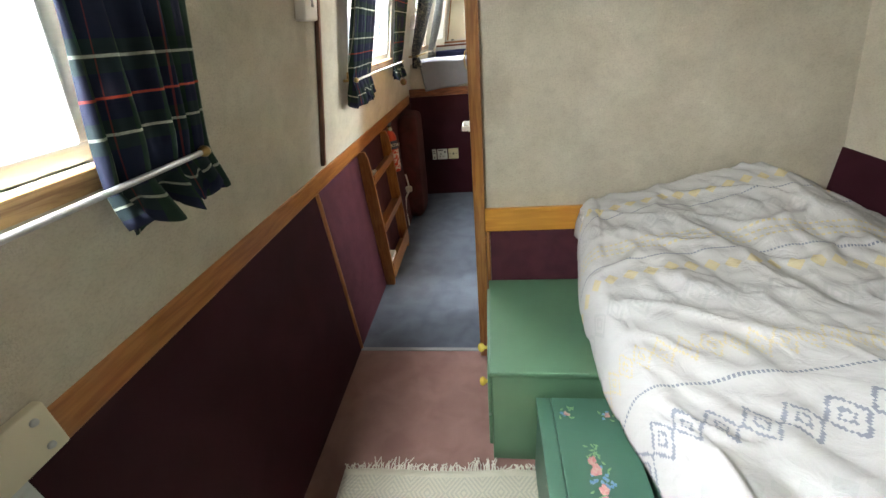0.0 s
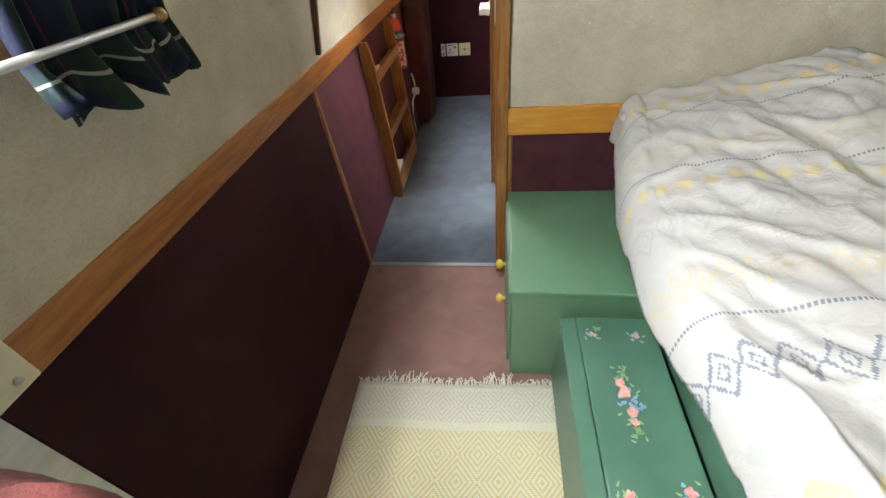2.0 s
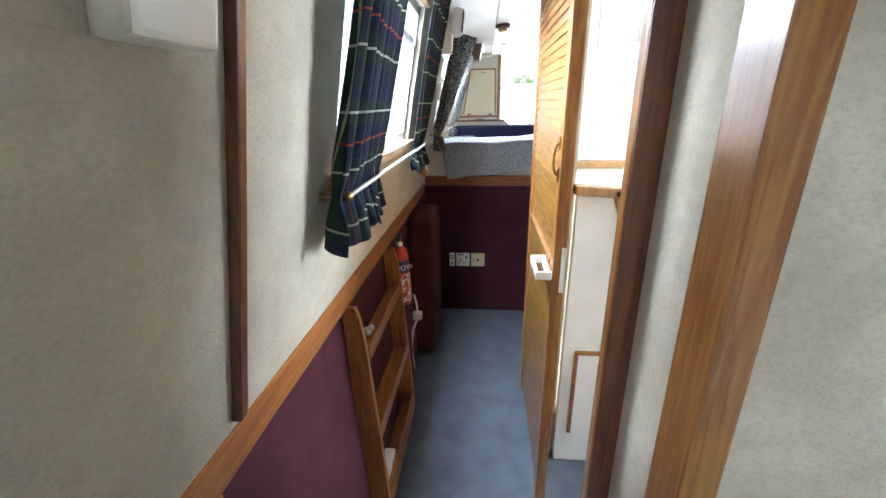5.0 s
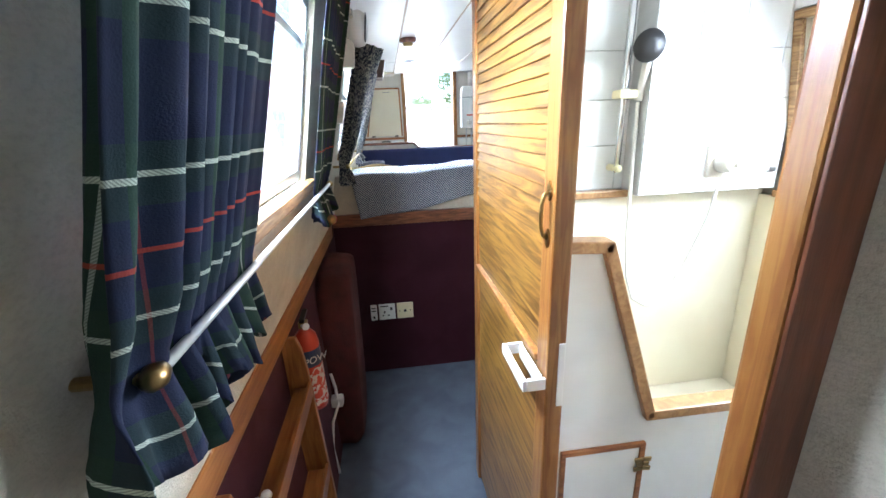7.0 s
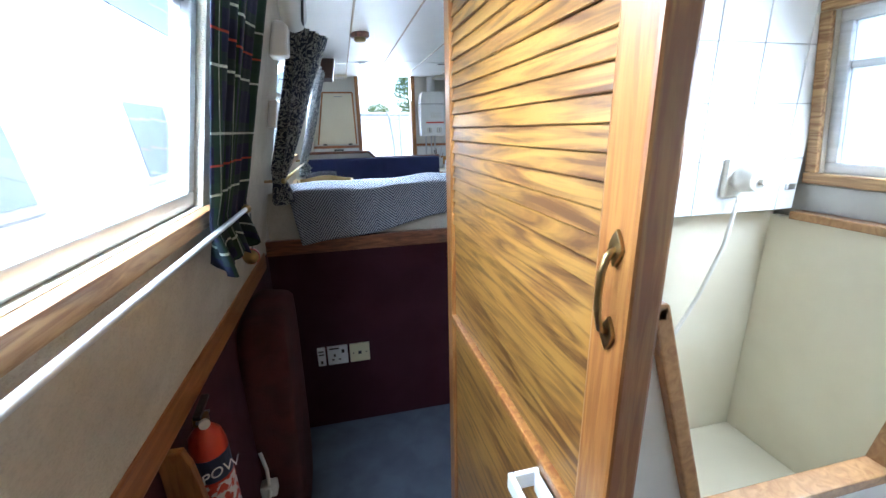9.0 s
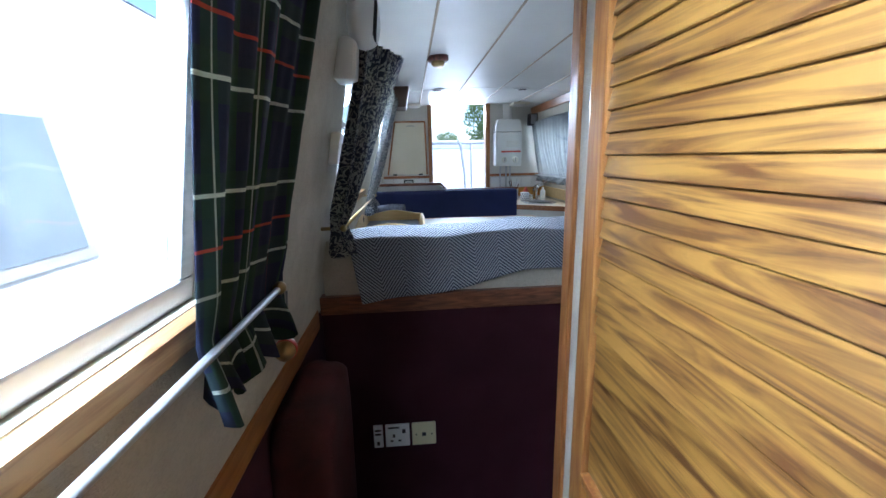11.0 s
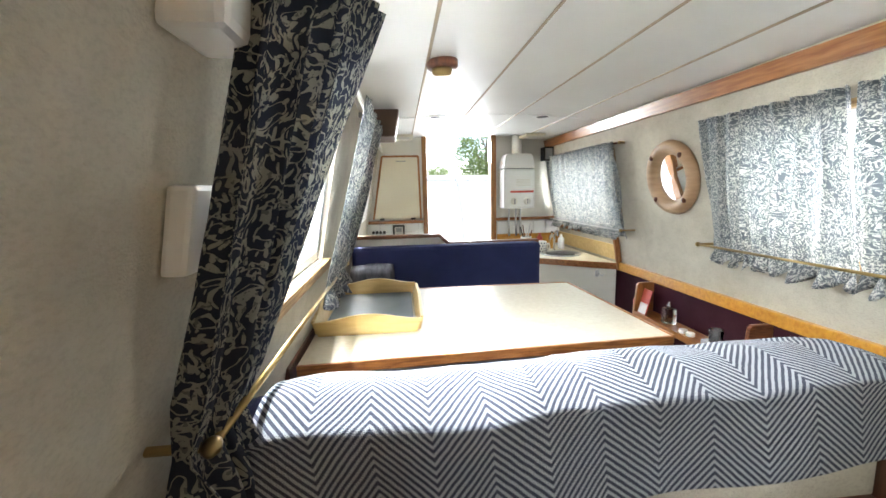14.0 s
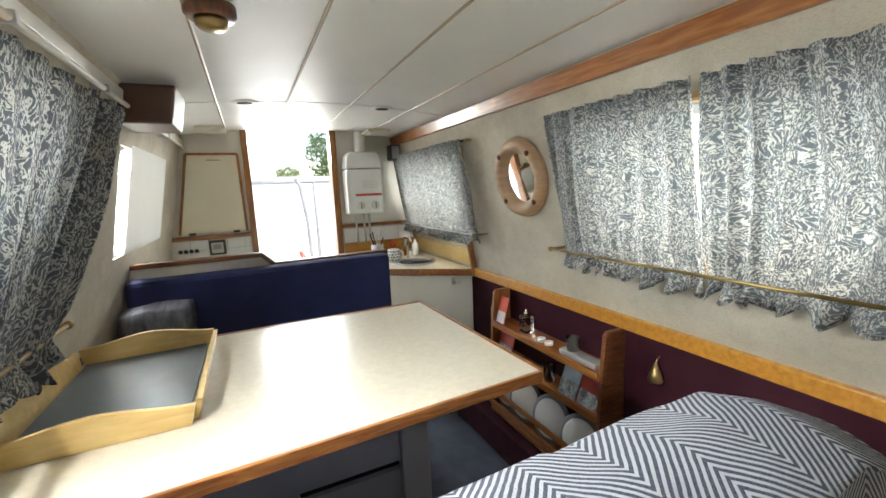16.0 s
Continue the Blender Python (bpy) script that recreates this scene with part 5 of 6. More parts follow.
part("backrest", box(-0.595, 5.175, 0.56, 0.490, 5.262, 1.088, 0.022), NAVY, seat2, "navy backrest")
solid("cushion", soft_block(-0.60, 4.98, 0.70, -0.36, 5.17, 1.0, 0.06, 3.0, 0.04), GREYCLOTH, "dark grey striped cushion against the backrest", "cushion", smooth=True)
dv2 = thing("galley_divider", (-0.05, 5.30, 0.0), "cream divider with a dark wooden cap", "divider")
part("panel", prism([(-0.61, 0.0), (0.50, 0.0), (0.50, 1.072), (-0.045, 1.072), (-0.095, 1.122), (-0.61, 1.122)], "y", 5.285, 5.310, 0.002), OFFWHITE, dv2)
part("cap", prism([(-0.61, 1.123), (-0.095, 1.123), (-0.045, 1.073), (0.51, 1.073), (0.51, 1.093), (-0.035, 1.093), (-0.088, 1.143), (-0.61, 1.143)], "y", 5.270, 5.325, 0.003), DARKWOOD_X, dv2, "dark wooden cap")

# wall shelves opposite the table
ws = thing("display_shelf", (1.03, 4.66, 0.0), "red-brown wooden wall shelf holding plates and cards", "shelf")
for y in (4.272, 5.015):
    part("side_panel", prism([(1.099, 0.18), (1.099, 0.858), (1.012, 0.858), (1.000, 0.845), (0.985, 0.70), (0.962, 0.24), (0.985, 0.18)], "y", y, y + 0.018, 0.003), DARKWOOD_X if y < 4.5 else HONEY_Z, ws)
for z in (0.675, 0.500):
    part("shelf_board", box(0.985, 4.2905, z, 1.099, 5.0145, z + 0.016, 0.002), HONEY, ws)
    part("lip", box(0.975, 4.2905, z - 0.006, 0.9845, 5.0145, z + 0.024, 0.002), HONEY, ws)
part("shelf_board", box(0.960, 4.2905, 0.20, 1.099, 5.0145, 0.216, 0.002), HONEY, ws)
for z in (0.315, 0.245):
    part("bar", box(0.950, 4.29, z, 0.962, 5.03, z + 0.024, 0.003), HONEY, ws)
solid("skirting_box", box(0.93, 4.25, 0.0, 1.099, 5.38, 0.165, 0.004), PLUM, "low maroon boxing along the floor", "boxing")
for y in (4.43, 4.62, 4.81, 4.95):
    pl = thing("plate", (1.04, y, 0.216), "white plate with a grey rim stood on edge", "plate", "plates on the rack")
    part("disc", lathe([(0.02, 0.006), (0.075, 0.004), (0.105, -0.008), (0.107, -0.005), (0.075, 0.010), (0.01, 0.010)], (1.035, y, 0.325), (-0.96, -0.15, 0.25), 32), PLASTIC, pl, "", True)
    part("rim", lathe([(0.095, -0.0035), (0.108, -0.009), (0.110, -0.006), (0.108, -0.003), (0.095, 0.0022)], (1.034, y, 0.325), (-0.96, -0.15, 0.25), 32), GREYPLASTIC, pl, "grey rim", True)


def card(y0, y1, z0, z1, top, low, label, lean=0.035):
    e = thing("leaflet", (1.03, y0, z0), label, "leaflet", "leaflets on the shelf")
    part("sheet", prism([(0.998, z0), (0.998 + lean, z1), (1.003 + lean, z1), (1.003, z0)], "y", y0, y1, 0), top, e)
    zm = z0 + (z1 - z0) * 0.45
    lm = lean * 0.45
    part("picture", prism([(0.9965, z0 + 0.004), (0.9965 + lm, zm), (0.9975 + lm, zm), (0.9975, z0 + 0.004)], "y", y0 + 0.004, y1 - 0.004, 0), low, e)


card(4.93, 5.005, 0.692, 0.826, PAPERRED, PAPER, "red and white leaflet stood on the shelf")
card(4.88, 5.00, 0.517, 0.655, PAPERRED, PAPERMIX, "red leaflet with a photograph")
card(4.43, 4.53, 0.517, 0.655, PAPERBLUE, PAPERMIX, "pale blue spiral-bound leaflet stood on the shelf", 0.06)
card(4.315, 4.42, 0.517, 0.650, PAPERRED, PAPERMIX, "red and photographic leaflet stood on the shelf", 0.05)
gl = thing("glass_bottle", (1.04, 4.80, 0.692), "square clear glass bottle with a chrome top", "bottle")
part("body", box(1.012, 4.765, 0.692, 1.062, 4.820, 0.775, 0.006), GLASS, gl)
part("cap", lathe([(0.012, 0), (0.012, 0.014), (0.006, 0.018), (0.004, 0.03)], (1.037, 4.793, 0.776), (0, 0, 1), 16), CHROME, gl, "chrome top", True)


def tumbler(x, y, z):
    return solid("tumbler", lathe([(0.022, 0.0), (0.025, 0.002), (0.029, 0.08), (0.027, 0.08), (0.0225, 0.008), (0.001, 0.007)], (x, y, z), (0, 0, 1), 22), GLASS, "clear glass tumbler on the wooden shelf", "glass", "tumblers", True)


tumbler(1.03, 4.47, 0.692), tumbler(1.03, 4.62, 0.517)
for y in (4.66, 4.61):
    solid("tea_light", lathe([(0.018, 0), (0.019, 0.002), (0.019, 0.016), (0.016, 0.017), (0.002, 0.013)], (1.02, y, 0.692), (0, 0, 1), 18), PLASTIC, "small white tea light on the shelf", "candle", "tea lights", True)
solid("grey_case", box(0.998, 4.32, 0.692, 1.05, 4.52, 0.715, 0.006), ALU, "flat pale grey case lying on the shelf", "case")
bell = thing("wall_bell", (1.09, 4.13, 0.70), "small brass ornament hung on the maroon panel", "ornament")
part("hook", tube([(1.10, 4.13, 0.80), (1.085, 4.13, 0.79), (1.08, 4.13, 0.775)], 0.003, 8), BRASS, bell)
part("body", lathe([(0.006, 0), (0.012, -0.02), (0.02, -0.035), (0.026, -0.06), (0.024, -0.065), (0.002, -0.066)], (1.08, 4.13, 0.778), (0, 0, 1), 18), BRASS, bell, smooth=True)
solid("panel_knob", lathe([(0.008, 0), (0.008, 0.01), (0.016, 0.018), (0.014, 0.03), (0.002, 0.033)], (1.10, 3.72, 0.585), (-1, 0, 0), 18), CHROME, "chrome knob on the maroon panel", "knob", smooth=True)
ext = thing("fire_extinguisher", (1.05, 5.08, 0.44), "slim red fire extinguisher hung beside the shelf", "fire extinguisher")
part("cylinder", lathe([(0.01, 0), (0.030, 0.004), (0.032, 0.02), (0.032, 0.30), (0.02, 0.33), (0.012, 0.335)], (1.05, 5.075, 0.44), (0, 0, 1), 20), RED, ext, smooth=True)
part("valve", box(1.035, 5.06, 0.776, 1.065, 5.09, 0.80, 0.004), RED, ext, "red valve")
part("lever", tube([(1.05, 5.07, 0.80), (1.03, 5.05, 0.825)], 0.005, 8), RED, ext)

# porthole mirror
pc = Vector((x_right(1.435) - 0.002, 4.765, 1.435))
pn = Vector((-1.0, 0.0, -0.175)).normalized()
pm = thing("porthole_mirror", tuple(pc), "round mirror in a thick pale wooden ring", "mirror")
part("ring", lathe([(0.108, 0.0), (0.175, 0.0), (0.180, 0.012), (0.171, 0.032), (0.147, 0.040), (0.122, 0.032), (0.111, 0.012), (0.108, 0.006)], pc, pn, 40), mat("pale_turned_wood", (0.46, 0.30, 0.17), 0.45, color2=(0.36, 0.22, 0.12), scale=8, stretch=(1, 1, 6), grain=80, bump=0.1), pm, "", True)
part("glass", lathe([(0.110, 0.004), (0.110, 0.008), (0.001, 0.0085)], pc, pn, 40), MIRROR, pm, "mirror glass")
for k in range(4):
    a = math.pi * (0.25 + 0.5 * k)
    q = pc + pn * 0.036 + 0.147 * (math.cos(a) * Vector((0, 1, 0)) + math.sin(a) * Vector((-0.172, 0, 0.985)))
    part("stud", lathe([(0.013, 0), (0.012, 0.006), (0.004, 0.010)], q, pn, 14), DARKWOOD, pm, "dark wooden stud", True)

# ceiling fittings
sm = thing("smoke_alarm", (-0.155, 4.37, ceiling_z(-0.155)), "round brown and brass smoke alarm on the ceiling", "smoke alarm")
zc = ceiling_z(-0.155)
part("base", lathe([(0.055, 0.0), (0.055, -0.020), (0.048, -0.028), (0.01, -0.028)], (-0.155, 4.37, zc + 0.002), (0, 0, 1), 28), DARKWOOD, sm, "dark brown base", True)
part("grille", lathe([(0.036, -0.027), (0.034, -0.042), (0.026, -0.050), (0.004, -0.052)], (-0.155, 4.37, zc + 0.002), (0, 0, 1), 24), BRASS, sm, "brass grille", True)
for x in (-0.087, 0.577):
    v = thing("ceiling_vent", (x, 5.42, ceiling_z(x)), "small round recessed ceiling fitting", "vent", "ceiling vents")
    part("ring", lathe([(0.034, 0.0), (0.060, 0.0), (0.058, -0.006), (0.036, -0.008)], (x, 5.42, ceiling_z(x) + 0.001), (0, 0, 1), 28), PLASTIC, v, "white ring", True)
    part("hole", lathe([(0.036, -0.0085), (0.001, -0.009)], (x, 5.42, ceiling_z(x) + 0.001), (0, 0, 1), 24), DARK, v, "dark centre")
for x in (-0.28, 0.75):
    v = thing("ceiling_lamp", (x, 6.15, ceiling_z(x)), "flat beige ceiling lamp that is off", "lamp", "galley lamps")
    part("tray", box(x - 0.08, 6.05, ceiling_z(x) - 0.022, x + 0.08, 6.25, ceiling_z(x) - 0.004, 0.004), CREAM, v)
    part("diffuser", box(x - 0.055, 6.075, ceiling_z(x) - 0.028, x + 0.055, 6.225, ceiling_z(x) - 0.0225, 0.003), OFFWHITE, v)
ct = thing("conduit", (-0.44, 4.2, 1.70), "thin white conduit along the ceiling edge", "conduit")
part("pipe", tube([(x_left(1.72) + 0.03, 2.95, 1.715), (x_left(1.72) + 0.03, 6.3, 1.715)], 0.008, 8), OFFWHITE, ct, smooth=True)
for k in range(6):
    part("clip", box(x_left(1.72) + 0.001, 3.2 + 0.5 * k, 1.705, x_left(1.72) + 0.042, 3.212 + 0.5 * k, 1.727, 0.002), STEEL, ct)

# ---- galley ----
ctop = thing("galley_counter", (0.9, 5.9, 0.0), "cream galley counter with a wooden edge", "counter")
part("cabinet", prism([(0.62, 5.74), (1.085, 5.40), (1.085, 6.34), (0.62, 6.34)], "z", 0.0, 0.868, 0.003), OFFWHITE, ctop)
part("worktop", prism([(0.60, 5.73), (1.09, 5.372), (1.088, 6.345), (0.60, 6.345)], "z", 0.869, 0.900, 0.003), CREAM, ctop, "cream worktop")
va, vb = Vector((0.60, 5.73, 0)), Vector((1.09, 5.372, 0))
d = (vb - va).normalized()
n = Vector((d.y, -d.x, 0)) * 0.014
part("edging", prism([(p.x, p.y) for p in (va, vb, vb + n, va + n)], "z", 0.862, 0.904, 0.003), HONEY_X, ctop, "honey-coloured wooden edging")
part("end_board", slab("R", 5.352, 5.371, 0.86, 1.075, out=-0.001, inn=0.035, bevel=0.002), HONEY_Z, ctop, "narrow wooden end board")
sk = thing("sink", (0.88, 5.85, 0.90), "round stainless steel sink with a tap", "sink")
part("rim", lathe([(0.11, -0.002), (0.15, 0.001), (0.15, 0.006), (0.14, 0.008), (0.115, 0.003), (0.10, -0.02)], (0.88, 5.84, 0.901), (0, 0, 1), 32), STEEL, sk, "", True)
# Flat disc in place of the hollow, its grey standing for the bowl's shade.
part("bowl", lathe([(0.11, 0.002), (0.10, 0.0015), (0.01, 0.001)], (0.88, 5.84, 0.902), (0, 0, 1), 32), GREYPLASTIC, sk, "flat grey disc with the steel bowl's shade in its colour", True)
part("tap", tube([(0.90, 6.02, 0.90), (0.90, 6.02, 1.02), (0.90, 5.99, 1.06), (0.89, 5.93, 1.06), (0.885, 5.91, 1.03)], 0.009, 12), CHROME, sk, "chrome tap", True)
mg = thing("mug", (0.76, 5.93, 0.90), "white mug with dark blue dots", "mug")
part("body", lathe([(0.034, 0), (0.038, 0.004), (0.041, 0.09), (0.038, 0.09), (0.035, 0.01), (0.002, 0.009)], (0.76, 5.93, 0.902), (0, 0, 1), 24), PLASTIC, mg, "", True)
dots = bmesh.new()
for i in range(12):
    for j in range(4):
        a = 2 * math.pi * (i + 0.5 * (j % 2)) / 12
        r = 0.0385 + 0.0005 * j + 0.0006
        lathe([(0.0062, 0), (0.004, 0.0008)], (0.76 + r * math.cos(a), 5.93 + r * math.sin(a), 0.918 + 0.02 * j), (math.cos(a), math.sin(a), 0), 8, dots)
part("dots", dots, BOATBLUE, mg, "dark blue dots")
part("handle", tube([(0.80, 5.93, 0.975), (0.825, 5.925, 0.965), (0.83, 5.925, 0.945), (0.82, 5.925, 0.925), (0.797, 5.93, 0.918)], 0.005, 8), PLASTIC, mg, "", True)
jar = thing("utensil_pot", (0.70, 6.12, 0.90), "steel pot with kitchen utensils", "pot")
part("pot", lathe([(0.04, 0), (0.045, 0.005), (0.045, 0.11), (0.042, 0.11), (0.04, 0.01), (0.002, 0.01)], (0.70, 6.12, 0.901), (0, 0, 1), 20), STEEL, jar, "", True)
for k in range(5):
    a = 1.3 * k
    part("utensil", tube([(0.70, 6.12, 0.92), (0.70 + 0.05 * math.cos(a), 6.12 + 0.04 * math.sin(a), 1.06 + 0.015 * k)], 0.004, 6), (DARKWOOD, STEEL, BLACK)[k % 3], jar)
for x, y, h, m, lb in ((0.93, 6.15, 0.14, GLASS, "clear washing-up bottle by the sink"), (0.99, 6.10, 0.12, PLASTIC, "white bottle by the sink"), (0.86, 6.25, 0.12, PAPERRED, "dark red packet by the wall")):
    solid("bottle", lathe([(0.022, 0), (0.026, 0.004), (0.026, h * 0.7), (0.010, h * 0.85), (0.010, h), (0.002, h)], (x, y, 0.901), (0, 0, 1), 18), m, lb, "bottle", "bottles by the sink", True)
hk = thing("coat_hook", (0.98, 5.45, 0.81), "small double metal hook on the counter panel", "hook")
hx, hy = 0.985, 5.452
part("plate", box(hx - 0.012, hy + 0.008, 0.80, hx + 0.012, hy + 0.018, 0.845, 0.003), STEEL, hk)
for s in (-1, 1):
    part("prong", tube([(hx, hy + 0.006, 0.83), (hx + s * 0.02, hy - 0.018, 0.81), (hx + s * 0.028, hy - 0.03, 0.825)], 0.004, 8), STEEL, hk)

ht = thing("water_heater", (0.66, 6.25, 1.20), "white gas water heater with two dials", "water heater")
part("case", box(0.530, 6.20, 1.235, 0.800, 6.345, 1.560, 0.018), PLASTIC, ht)
part("hood", prism([(0.530, 1.565), (0.800, 1.565), (0.785, 1.655), (0.765, 1.682), (0.565, 1.682), (0.545, 1.655)], "y", 6.205, 6.345, 0.008), PLASTIC, ht)
part("flue", lathe([(0.042, 0), (0.042, 0.16)], (0.665, 6.28, 1.682), (0, 0, 1), 20), PLASTIC, ht, "white flue pipe", True)
part("shadow_gap", box(0.545, 6.215, 1.560, 0.785, 6.34, 1.566, 0), GREYPLASTIC, ht)
part("red_strip", box(0.590, 6.1985, 1.365, 0.785, 6.1995, 1.382, 0), PAPERRED, ht, "thin dark red strip")
for k in range(5):
    part("louvre", box(0.64, 6.198, 1.42 + 0.012 * k, 0.76, 6.1995, 1.425 + 0.012 * k, 0), OFFWHITE, ht)
for x in (0.622, 0.730):
    kn = part("dial", lathe([(0.030, 0), (0.030, 0.008), (0.024, 0.016), (0.002, 0.018)], (x, 6.20, 1.295), (0, -1, 0), 22), OFFWHITE, ht, "round control dial", True)
    part("pointer", box(x - 0.004, 6.176, 1.275, x + 0.004, 6.1815, 1.315, 0.001), GREYPLASTIC, kn)
for x in (0.60, 0.66, 0.70):
    part("pipe", tube([(x, 6.28, 1.235), (x, 6.29, 1.12), (x + 0.01, 6.31, 1.0)], 0.008, 8), STEEL, ht, "steel pipe", True)
cd = thing("cupboard_door", (-0.32, FX, 1.16), "cream fold-down cupboard door edged with wood", "cupboard")
part("panel", prism([(-0.533, 1.172), (-0.150, 1.172), (-0.160, 1.676), (-0.447, 1.676)], "y", FX - 0.012, FX - 0.001, 0.002), CREAM, cd)
for a, b in (((-0.540, 1.166), (-0.452, 1.682)), ((-0.452, 1.682), (-0.155, 1.682)), ((-0.155, 1.682), (-0.145, 1.166))):
    va, vb = Vector((a[0], 0, a[1])), Vector((b[0], 0, b[1]))
    d = (vb - va).normalized()
    n = Vector((-d.z, 0, d.x)) * 0.008
    part("edging", prism([(p.x, p.z) for p in (va - n, vb - n, vb + n, va + n)], "y", FX - 0.016, FX - 0.0005, 0.001), HONEY_Z, cd)
for x in (-0.47, -0.21):
    part("hinge", box(x - 0.02, FX - 0.018, 1.160, x + 0.02, FX - 0.0125, 1.176, 0.002), BLACK, cd, "dark hinge")
part("finger_pull", box(-0.34, FX - 0.0135, 1.640, -0.26, FX - 0.0125, 1.646, 0), GREYPLASTIC, cd)
clk = thing("clock", (-0.335, FX, 1.03), "small square digital clock on the tiles", "clock")
part("case", box(-0.385, FX - 0.03, 1.020, -0.285, FX - 0.0065, 1.118, 0.008), BLACK, clk)
part("face", box(-0.370, FX - 0.033, 1.035, -0.300, FX - 0.0305, 1.103, 0.004), GREYPANEL, clk, "grey face")
part("display", box(-0.358, FX - 0.0345, 1.060, -0.312, FX - 0.0332, 1.092, 0), GREYPLASTIC, clk)
hob = thing("hob_knobs", (-0.5, 6.30, 1.0), "row of dark knobs on a rail", "knobs")
part("rail", box(-0.56, 6.31, 1.045, -0.44, 6.343, 1.060, 0.002), STEEL, hob)
for k in range(4):
    part("knob", lathe([(0.013, 0), (0.012, 0.012), (0.003, 0.016)], (-0.545 + 0.03 * k, 6.31, 1.06), (0, -1, 0.3), 12), BLACK, hob, "", True)
lc = thing("galley_cabinet", (-0.4, 5.8, 0.0), "low cream galley cabinet under the window", "cabinet")
part("body", box(-0.61, 5.33, 0.0, -0.13, 6.33, 0.86, 0.004), OFFWHITE, lc)
part("worktop", box(-0.615, 5.325, 0.861, -0.12, 6.335, 0.90, 0.004), CREAM, lc)
for y0, y1 in ((5.36, 5.82), (5.84, 6.30)):
    part("door", box(-0.1295, y0, 0.10, -0.114, y1, 0.84, 0.003), OFFWHITE, lc)
blind = thing("window_blind", (-0.56, 5.9, 1.2), "white slatted blind on the galley window", "blind")
for k in range(19):
    z = 1.205 + 0.021 * k
    part("slat", prism([(x_left(z) + 0.010, z), (x_left(z) + 0.020, z + 0.022), (x_left(z) + 0.021, z + 0.023), (x_left(z) + 0.011, z - 0.001)], "y", 5.12, 5.82, 0), PLASTIC, blind)
spk = thing("speaker", (0.93, 6.05, 1.68), "small dark box on the wall by the beam", "speaker")
part("case", box(0.865, 6.18, 1.62, 0.945, 6.27, 1.73, 0.006), BLACK, spk)
part("grille", box(0.875, 6.176, 1.63, 0.935, 6.1795, 1.72, 0.003), GREYPLASTIC, spk)

# ---- outside ----
structure("ground", box(-400, -400, -1.2, 400, 400, -0.62, 0), WATER, "dark canal water round the boat", "water")
structure("pavement", box(-30, 10.5, -0.61, 60, 120, 0.15, 0), PAVING, "pale paved bank beyond the bow", "pavement")
deck = structure("deck", box(-0.8, 6.43, 0.55, 1.3, 8.6, 0.62, 0.01), BOATWHITE, "white-painted bow deck", "deck")
tl = thing("bow_rail", (0.2, 8.4, 0.62), "grey tubular rail across the bow", "rail")
part("top_bar", tube([(-0.9, 8.4, 1.545), (1.4, 8.4, 1.535)], 0.022, 12), GREYPLASTIC, tl, smooth=True)
part("mid_bar", tube([(-0.9, 8.42, 1.46), (1.4, 8.42, 1.45)], 0.012, 10), ALU, tl, smooth=True)
for x in (-0.85, 0.62, 1.35):
    part("post", tube([(x, 8.4, 0.62), (x, 8.4, 1.54)], 0.020, 10), GREYPLASTIC, tl, smooth=True)
tl2 = thing("tiller", (0.42, 7.9, 0.62), "dark tiller bar leaning beside the doorway", "tiller")
part("bar", tube([(0.36, 7.9, 1.56), (0.40, 7.9, 1.48), (0.45, 7.92, 1.10), (0.47, 7.95, 0.62)], 0.020, 10), GREYPLASTIC, tl2, smooth=True)
part("rope", tube([(0.30, 7.6, 0.63), (0.36, 7.65, 0.68), (0.33, 7.72, 0.78), (0.38, 7.75, 0.70), (0.30, 7.8, 0.66), (0.24, 7.7, 0.64)], 0.020, 8), PAPERRED, tl2, "red and white coiled rope", True)
part("mat", box(-0.05, 7.3, 0.621, 0.28, 7.8, 0.65, 0.01), GREYPLASTIC, tl2, "crumpled grey cover")


def narrowboat(name, x0, x1, y0, y1, top, label):
    e = thing(name, ((x0 + x1) / 2, (y0 + y1) / 2, -0.6), label, "boat")
    part("hull", prism([(x0, -0.6), (x1, -0.6), (x1 + 0.05, 0.55), (x0 - 0.05, 0.55)], "y", y0, y1, 0.02), BOATWHITE, e)
    part("cabin", prism([(x0 + 0.12, 0.551), (x1 - 0.12, 0.551), (x1 - 0.12 - 0.1335 * (top - 0.551), top), (x0 + 0.12 + 0.1335 * (top - 0.551), top)], "y", y0 + 0.6, y1 - 0.6, 0.02), BOATWHITE, e)
    part("roof", prism([(x0 + 0.11 + 0.1335 * (top - 0.551), top + 0.001), (x1 - 0.11 - 0.1335 * (top - 0.551), top + 0.001), ((x0 + x1) / 2, top + 0.08)], "y", y0 + 0.55, y1 - 0.55, 0.01), BOATWHITE, e)
    f = lambda z: x1 - 0.12 - 0.1335 * (z - 0.551)
    y = y0 + 1.0
    while y < y1 - 1.2:
        w = part("window", prism([(f(1.02), 1.02), (f(1.52), 1.52), (f(1.52) + 0.012, 1.52), (f(1.02) + 0.012, 1.02)], "y", y, y + 0.62, 0.004), ALU, e, "aluminium window frame")
        part("pane", prism([(f(1.06) + 0.010, 1.06), (f(1.48) + 0.010, 1.48), (f(1.48) + 0.016, 1.48), (f(1.06) + 0.016, 1.06)], "y", y + 0.04, y + 0.58, 0), HAZY, w, "hazy blue-grey pane")
        y += 1.5
    return e


narrowboat("narrowboat", -3.35, -1.25, -4.0, 10.0, 2.05, "white narrowboat moored alongside")
narrowboat("narrowboat", -8.0, 6.0, 13.5, 15.8, 1.75, "white boat moored across the basin")


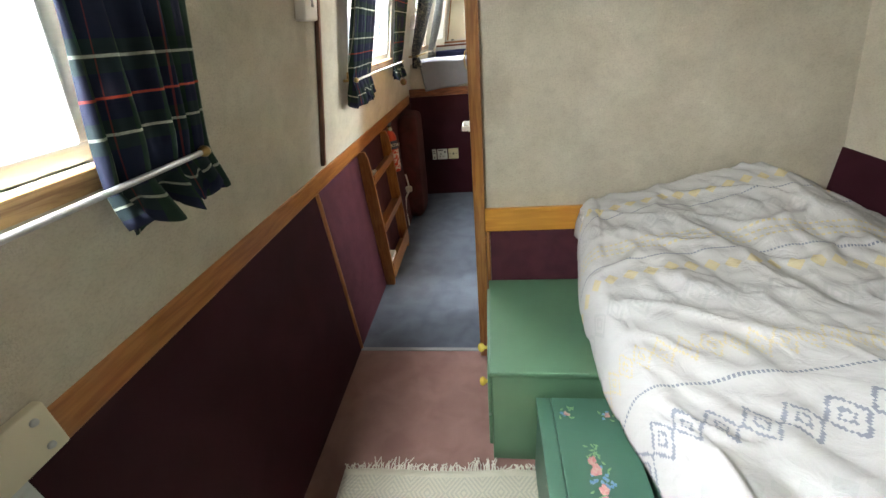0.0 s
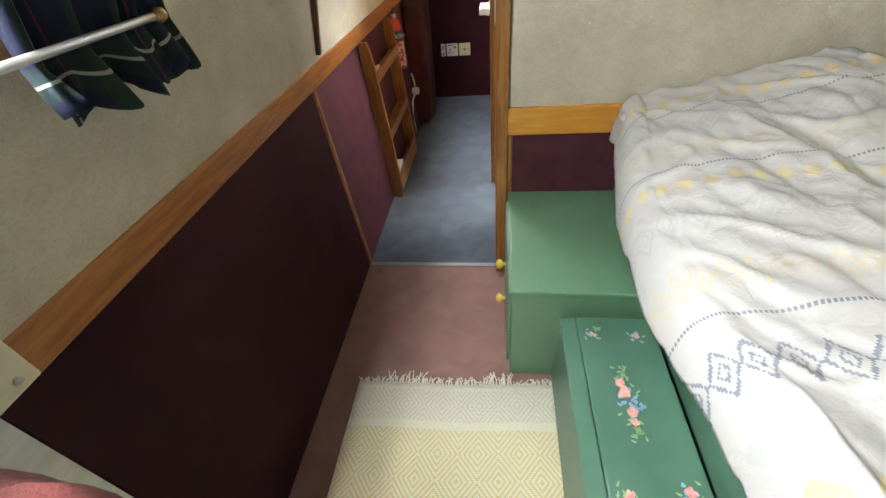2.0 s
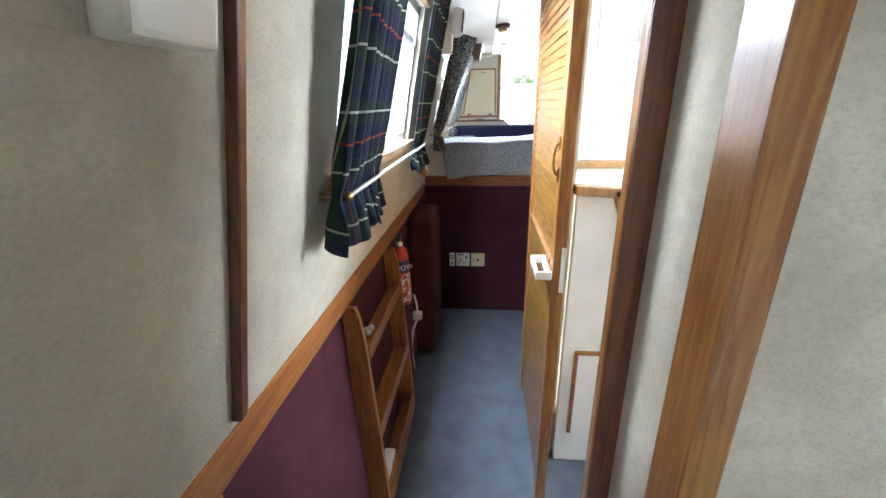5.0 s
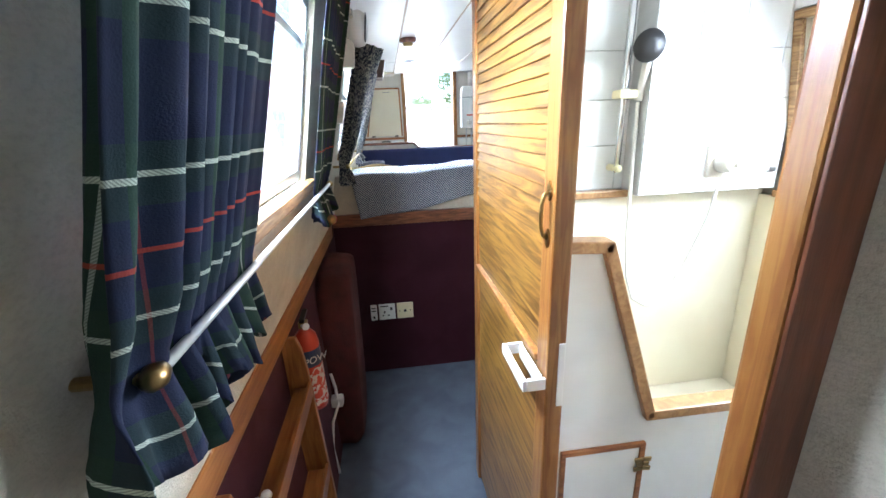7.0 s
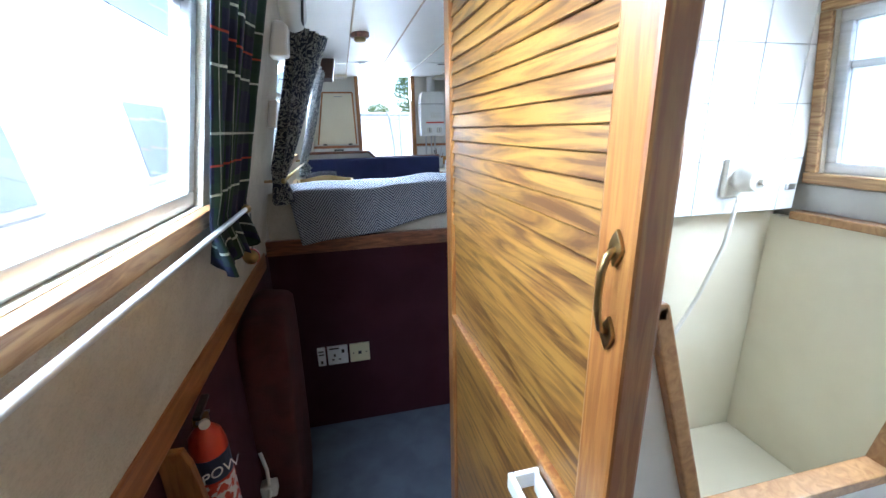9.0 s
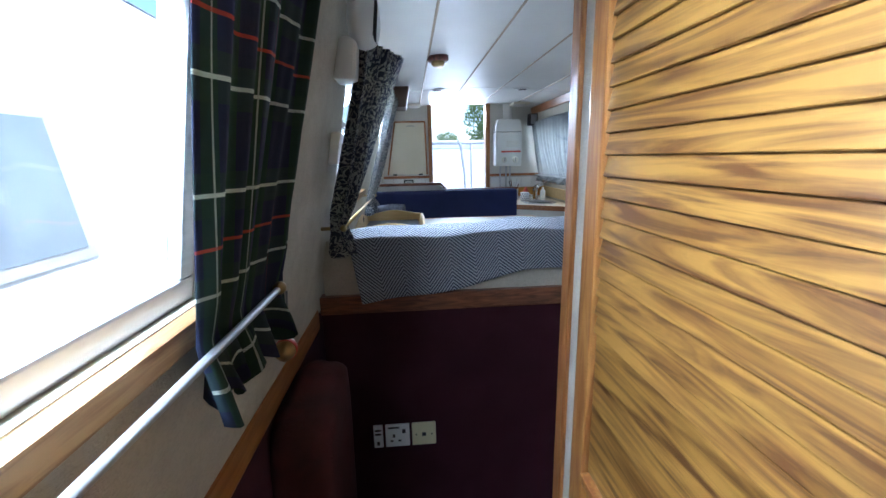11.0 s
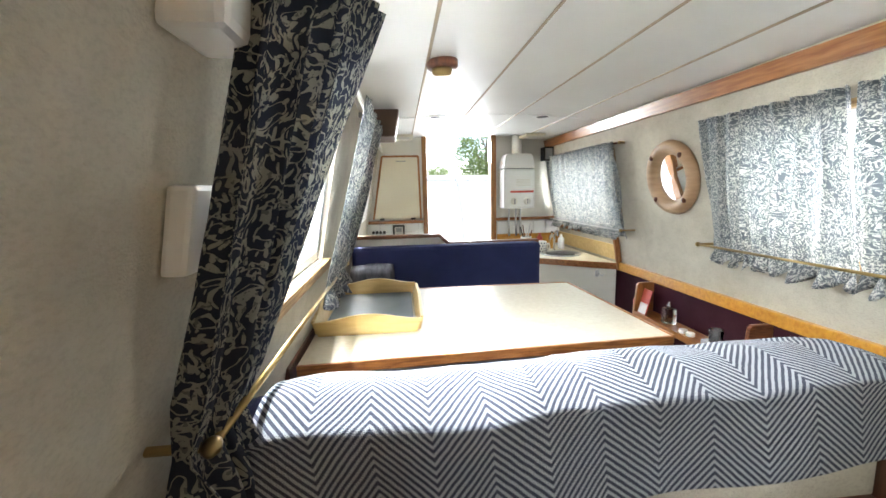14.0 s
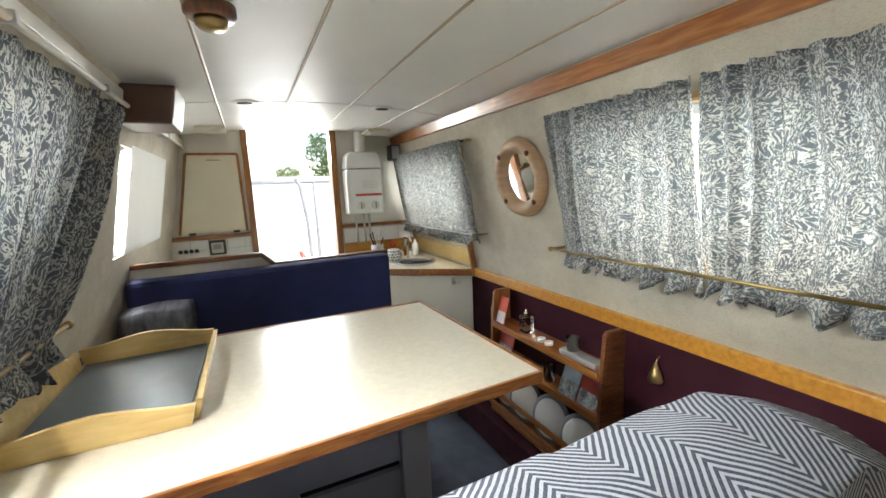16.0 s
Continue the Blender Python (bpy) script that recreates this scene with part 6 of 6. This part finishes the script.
def tree(x, y, z, h, seed, name="tree"):
    r = random.Random(seed)
    e = thing(name, (x, y, z), "leafy green tree beyond the moorings", "tree", "trees beyond the bow")
    part("trunk", tube([(x, y, z), (x + 0.1, y, z + h * 0.3), (x - 0.05, y + 0.1, z + h * 0.6), (x, y, z + h * 0.85)], 0.2, 10, taper=[0.22, 0.17, 0.11, 0.04]), BARK, e, smooth=True)
    lb = bmesh.new()
    for k in range(7):
        a, zz = r.uniform(0, 6.3), z + h * r.uniform(0.35, 0.7)
        tube([(x, y, zz), (x + math.cos(a) * h * 0.2, y + math.sin(a) * h * 0.2, zz + h * 0.15)], 0.05, 6, lb, taper=[0.06, 0.015])
    part("limbs", lb, BARK, e)
    vs, fs = [], []
    for k in range(3800):
        while True:
            p = Vector((r.uniform(-1, 1), r.uniform(-1, 1), r.uniform(-1, 1)))
            if 0.35 < p.length < 1.0 and noise.noise(p * 2.3 + Vector((seed, 0, 0))) > -0.12:
                break
        c = Vector((x + p.x * h * 0.34, y + p.y * h * 0.34, z + h * 0.62 + p.z * h * 0.36))
        n1 = Vector((r.gauss(0, 1), r.gauss(0, 1), r.gauss(0, 1))).normalized()
        n2 = n1.orthogonal().normalized()
        s = r.uniform(0.07, 0.15) * h / 6
        i = len(vs)
        vs += [c + n1 * s, c + n2 * s * 0.5, c - n1 * s, c - n2 * s * 0.5]
        fs.append((i, i + 1, i + 2, i + 3))
    me = bpy.data.meshes.new("crown")
    me.from_pydata(vs, [], fs)
    me.materials.append(LEAF)
    cr = new("crown", me)
    cr.parent = e
    cr.matrix_parent_inverse = Matrix.Translation(-Vector(e.location))


tree(4.3, 24, 0.15, 5.0, 1), tree(2.6, 34, 0.15, 3.2, 2), tree(9.5, 30, 0.15, 6.0, 3), tree(-9, 40, 0.15, 6, 5)

# ---- tiles, piece by piece ----
def tiles(parent, x0, x1, z0, z1, y, w, h, off=0.0):
    me = bpy.data.meshes.new("tile")
    b = box(0.0015, 0.0, 0.0015, w - 0.0015, -0.004, h - 0.0015, 0.0012)
    b.to_mesh(me)
    b.free()
    me.materials.append(TILE)
    k = x0 + off
    while k < x1 - 0.02:
        z = z0
        while z < z1 - 0.02:
            ob = new("tile", me)
            ob.parent = parent
            ww, hh = min(w, x1 - k), min(h, z1 - z)
            ob.location, ob.scale = (k, y, z), (ww / w, 1, hh / h)
            z += h
        k += w


tiles(tile_wall, 0.005, 0.495, 1.058, 1.84, 2.8275, 0.152, 0.152)
tiles(tile_box, 0.497, 1.02, 1.046, 1.84, 2.7255, 0.152, 0.152)
tiles(galley_tiles, 0.511, 1.055, 1.013, 1.127, FX - 0.0065, 0.108, 0.108)
tiles(galley_tiles_west, -0.599, -0.131, 0.95, 1.127, FX - 0.0065, 0.108, 0.108)
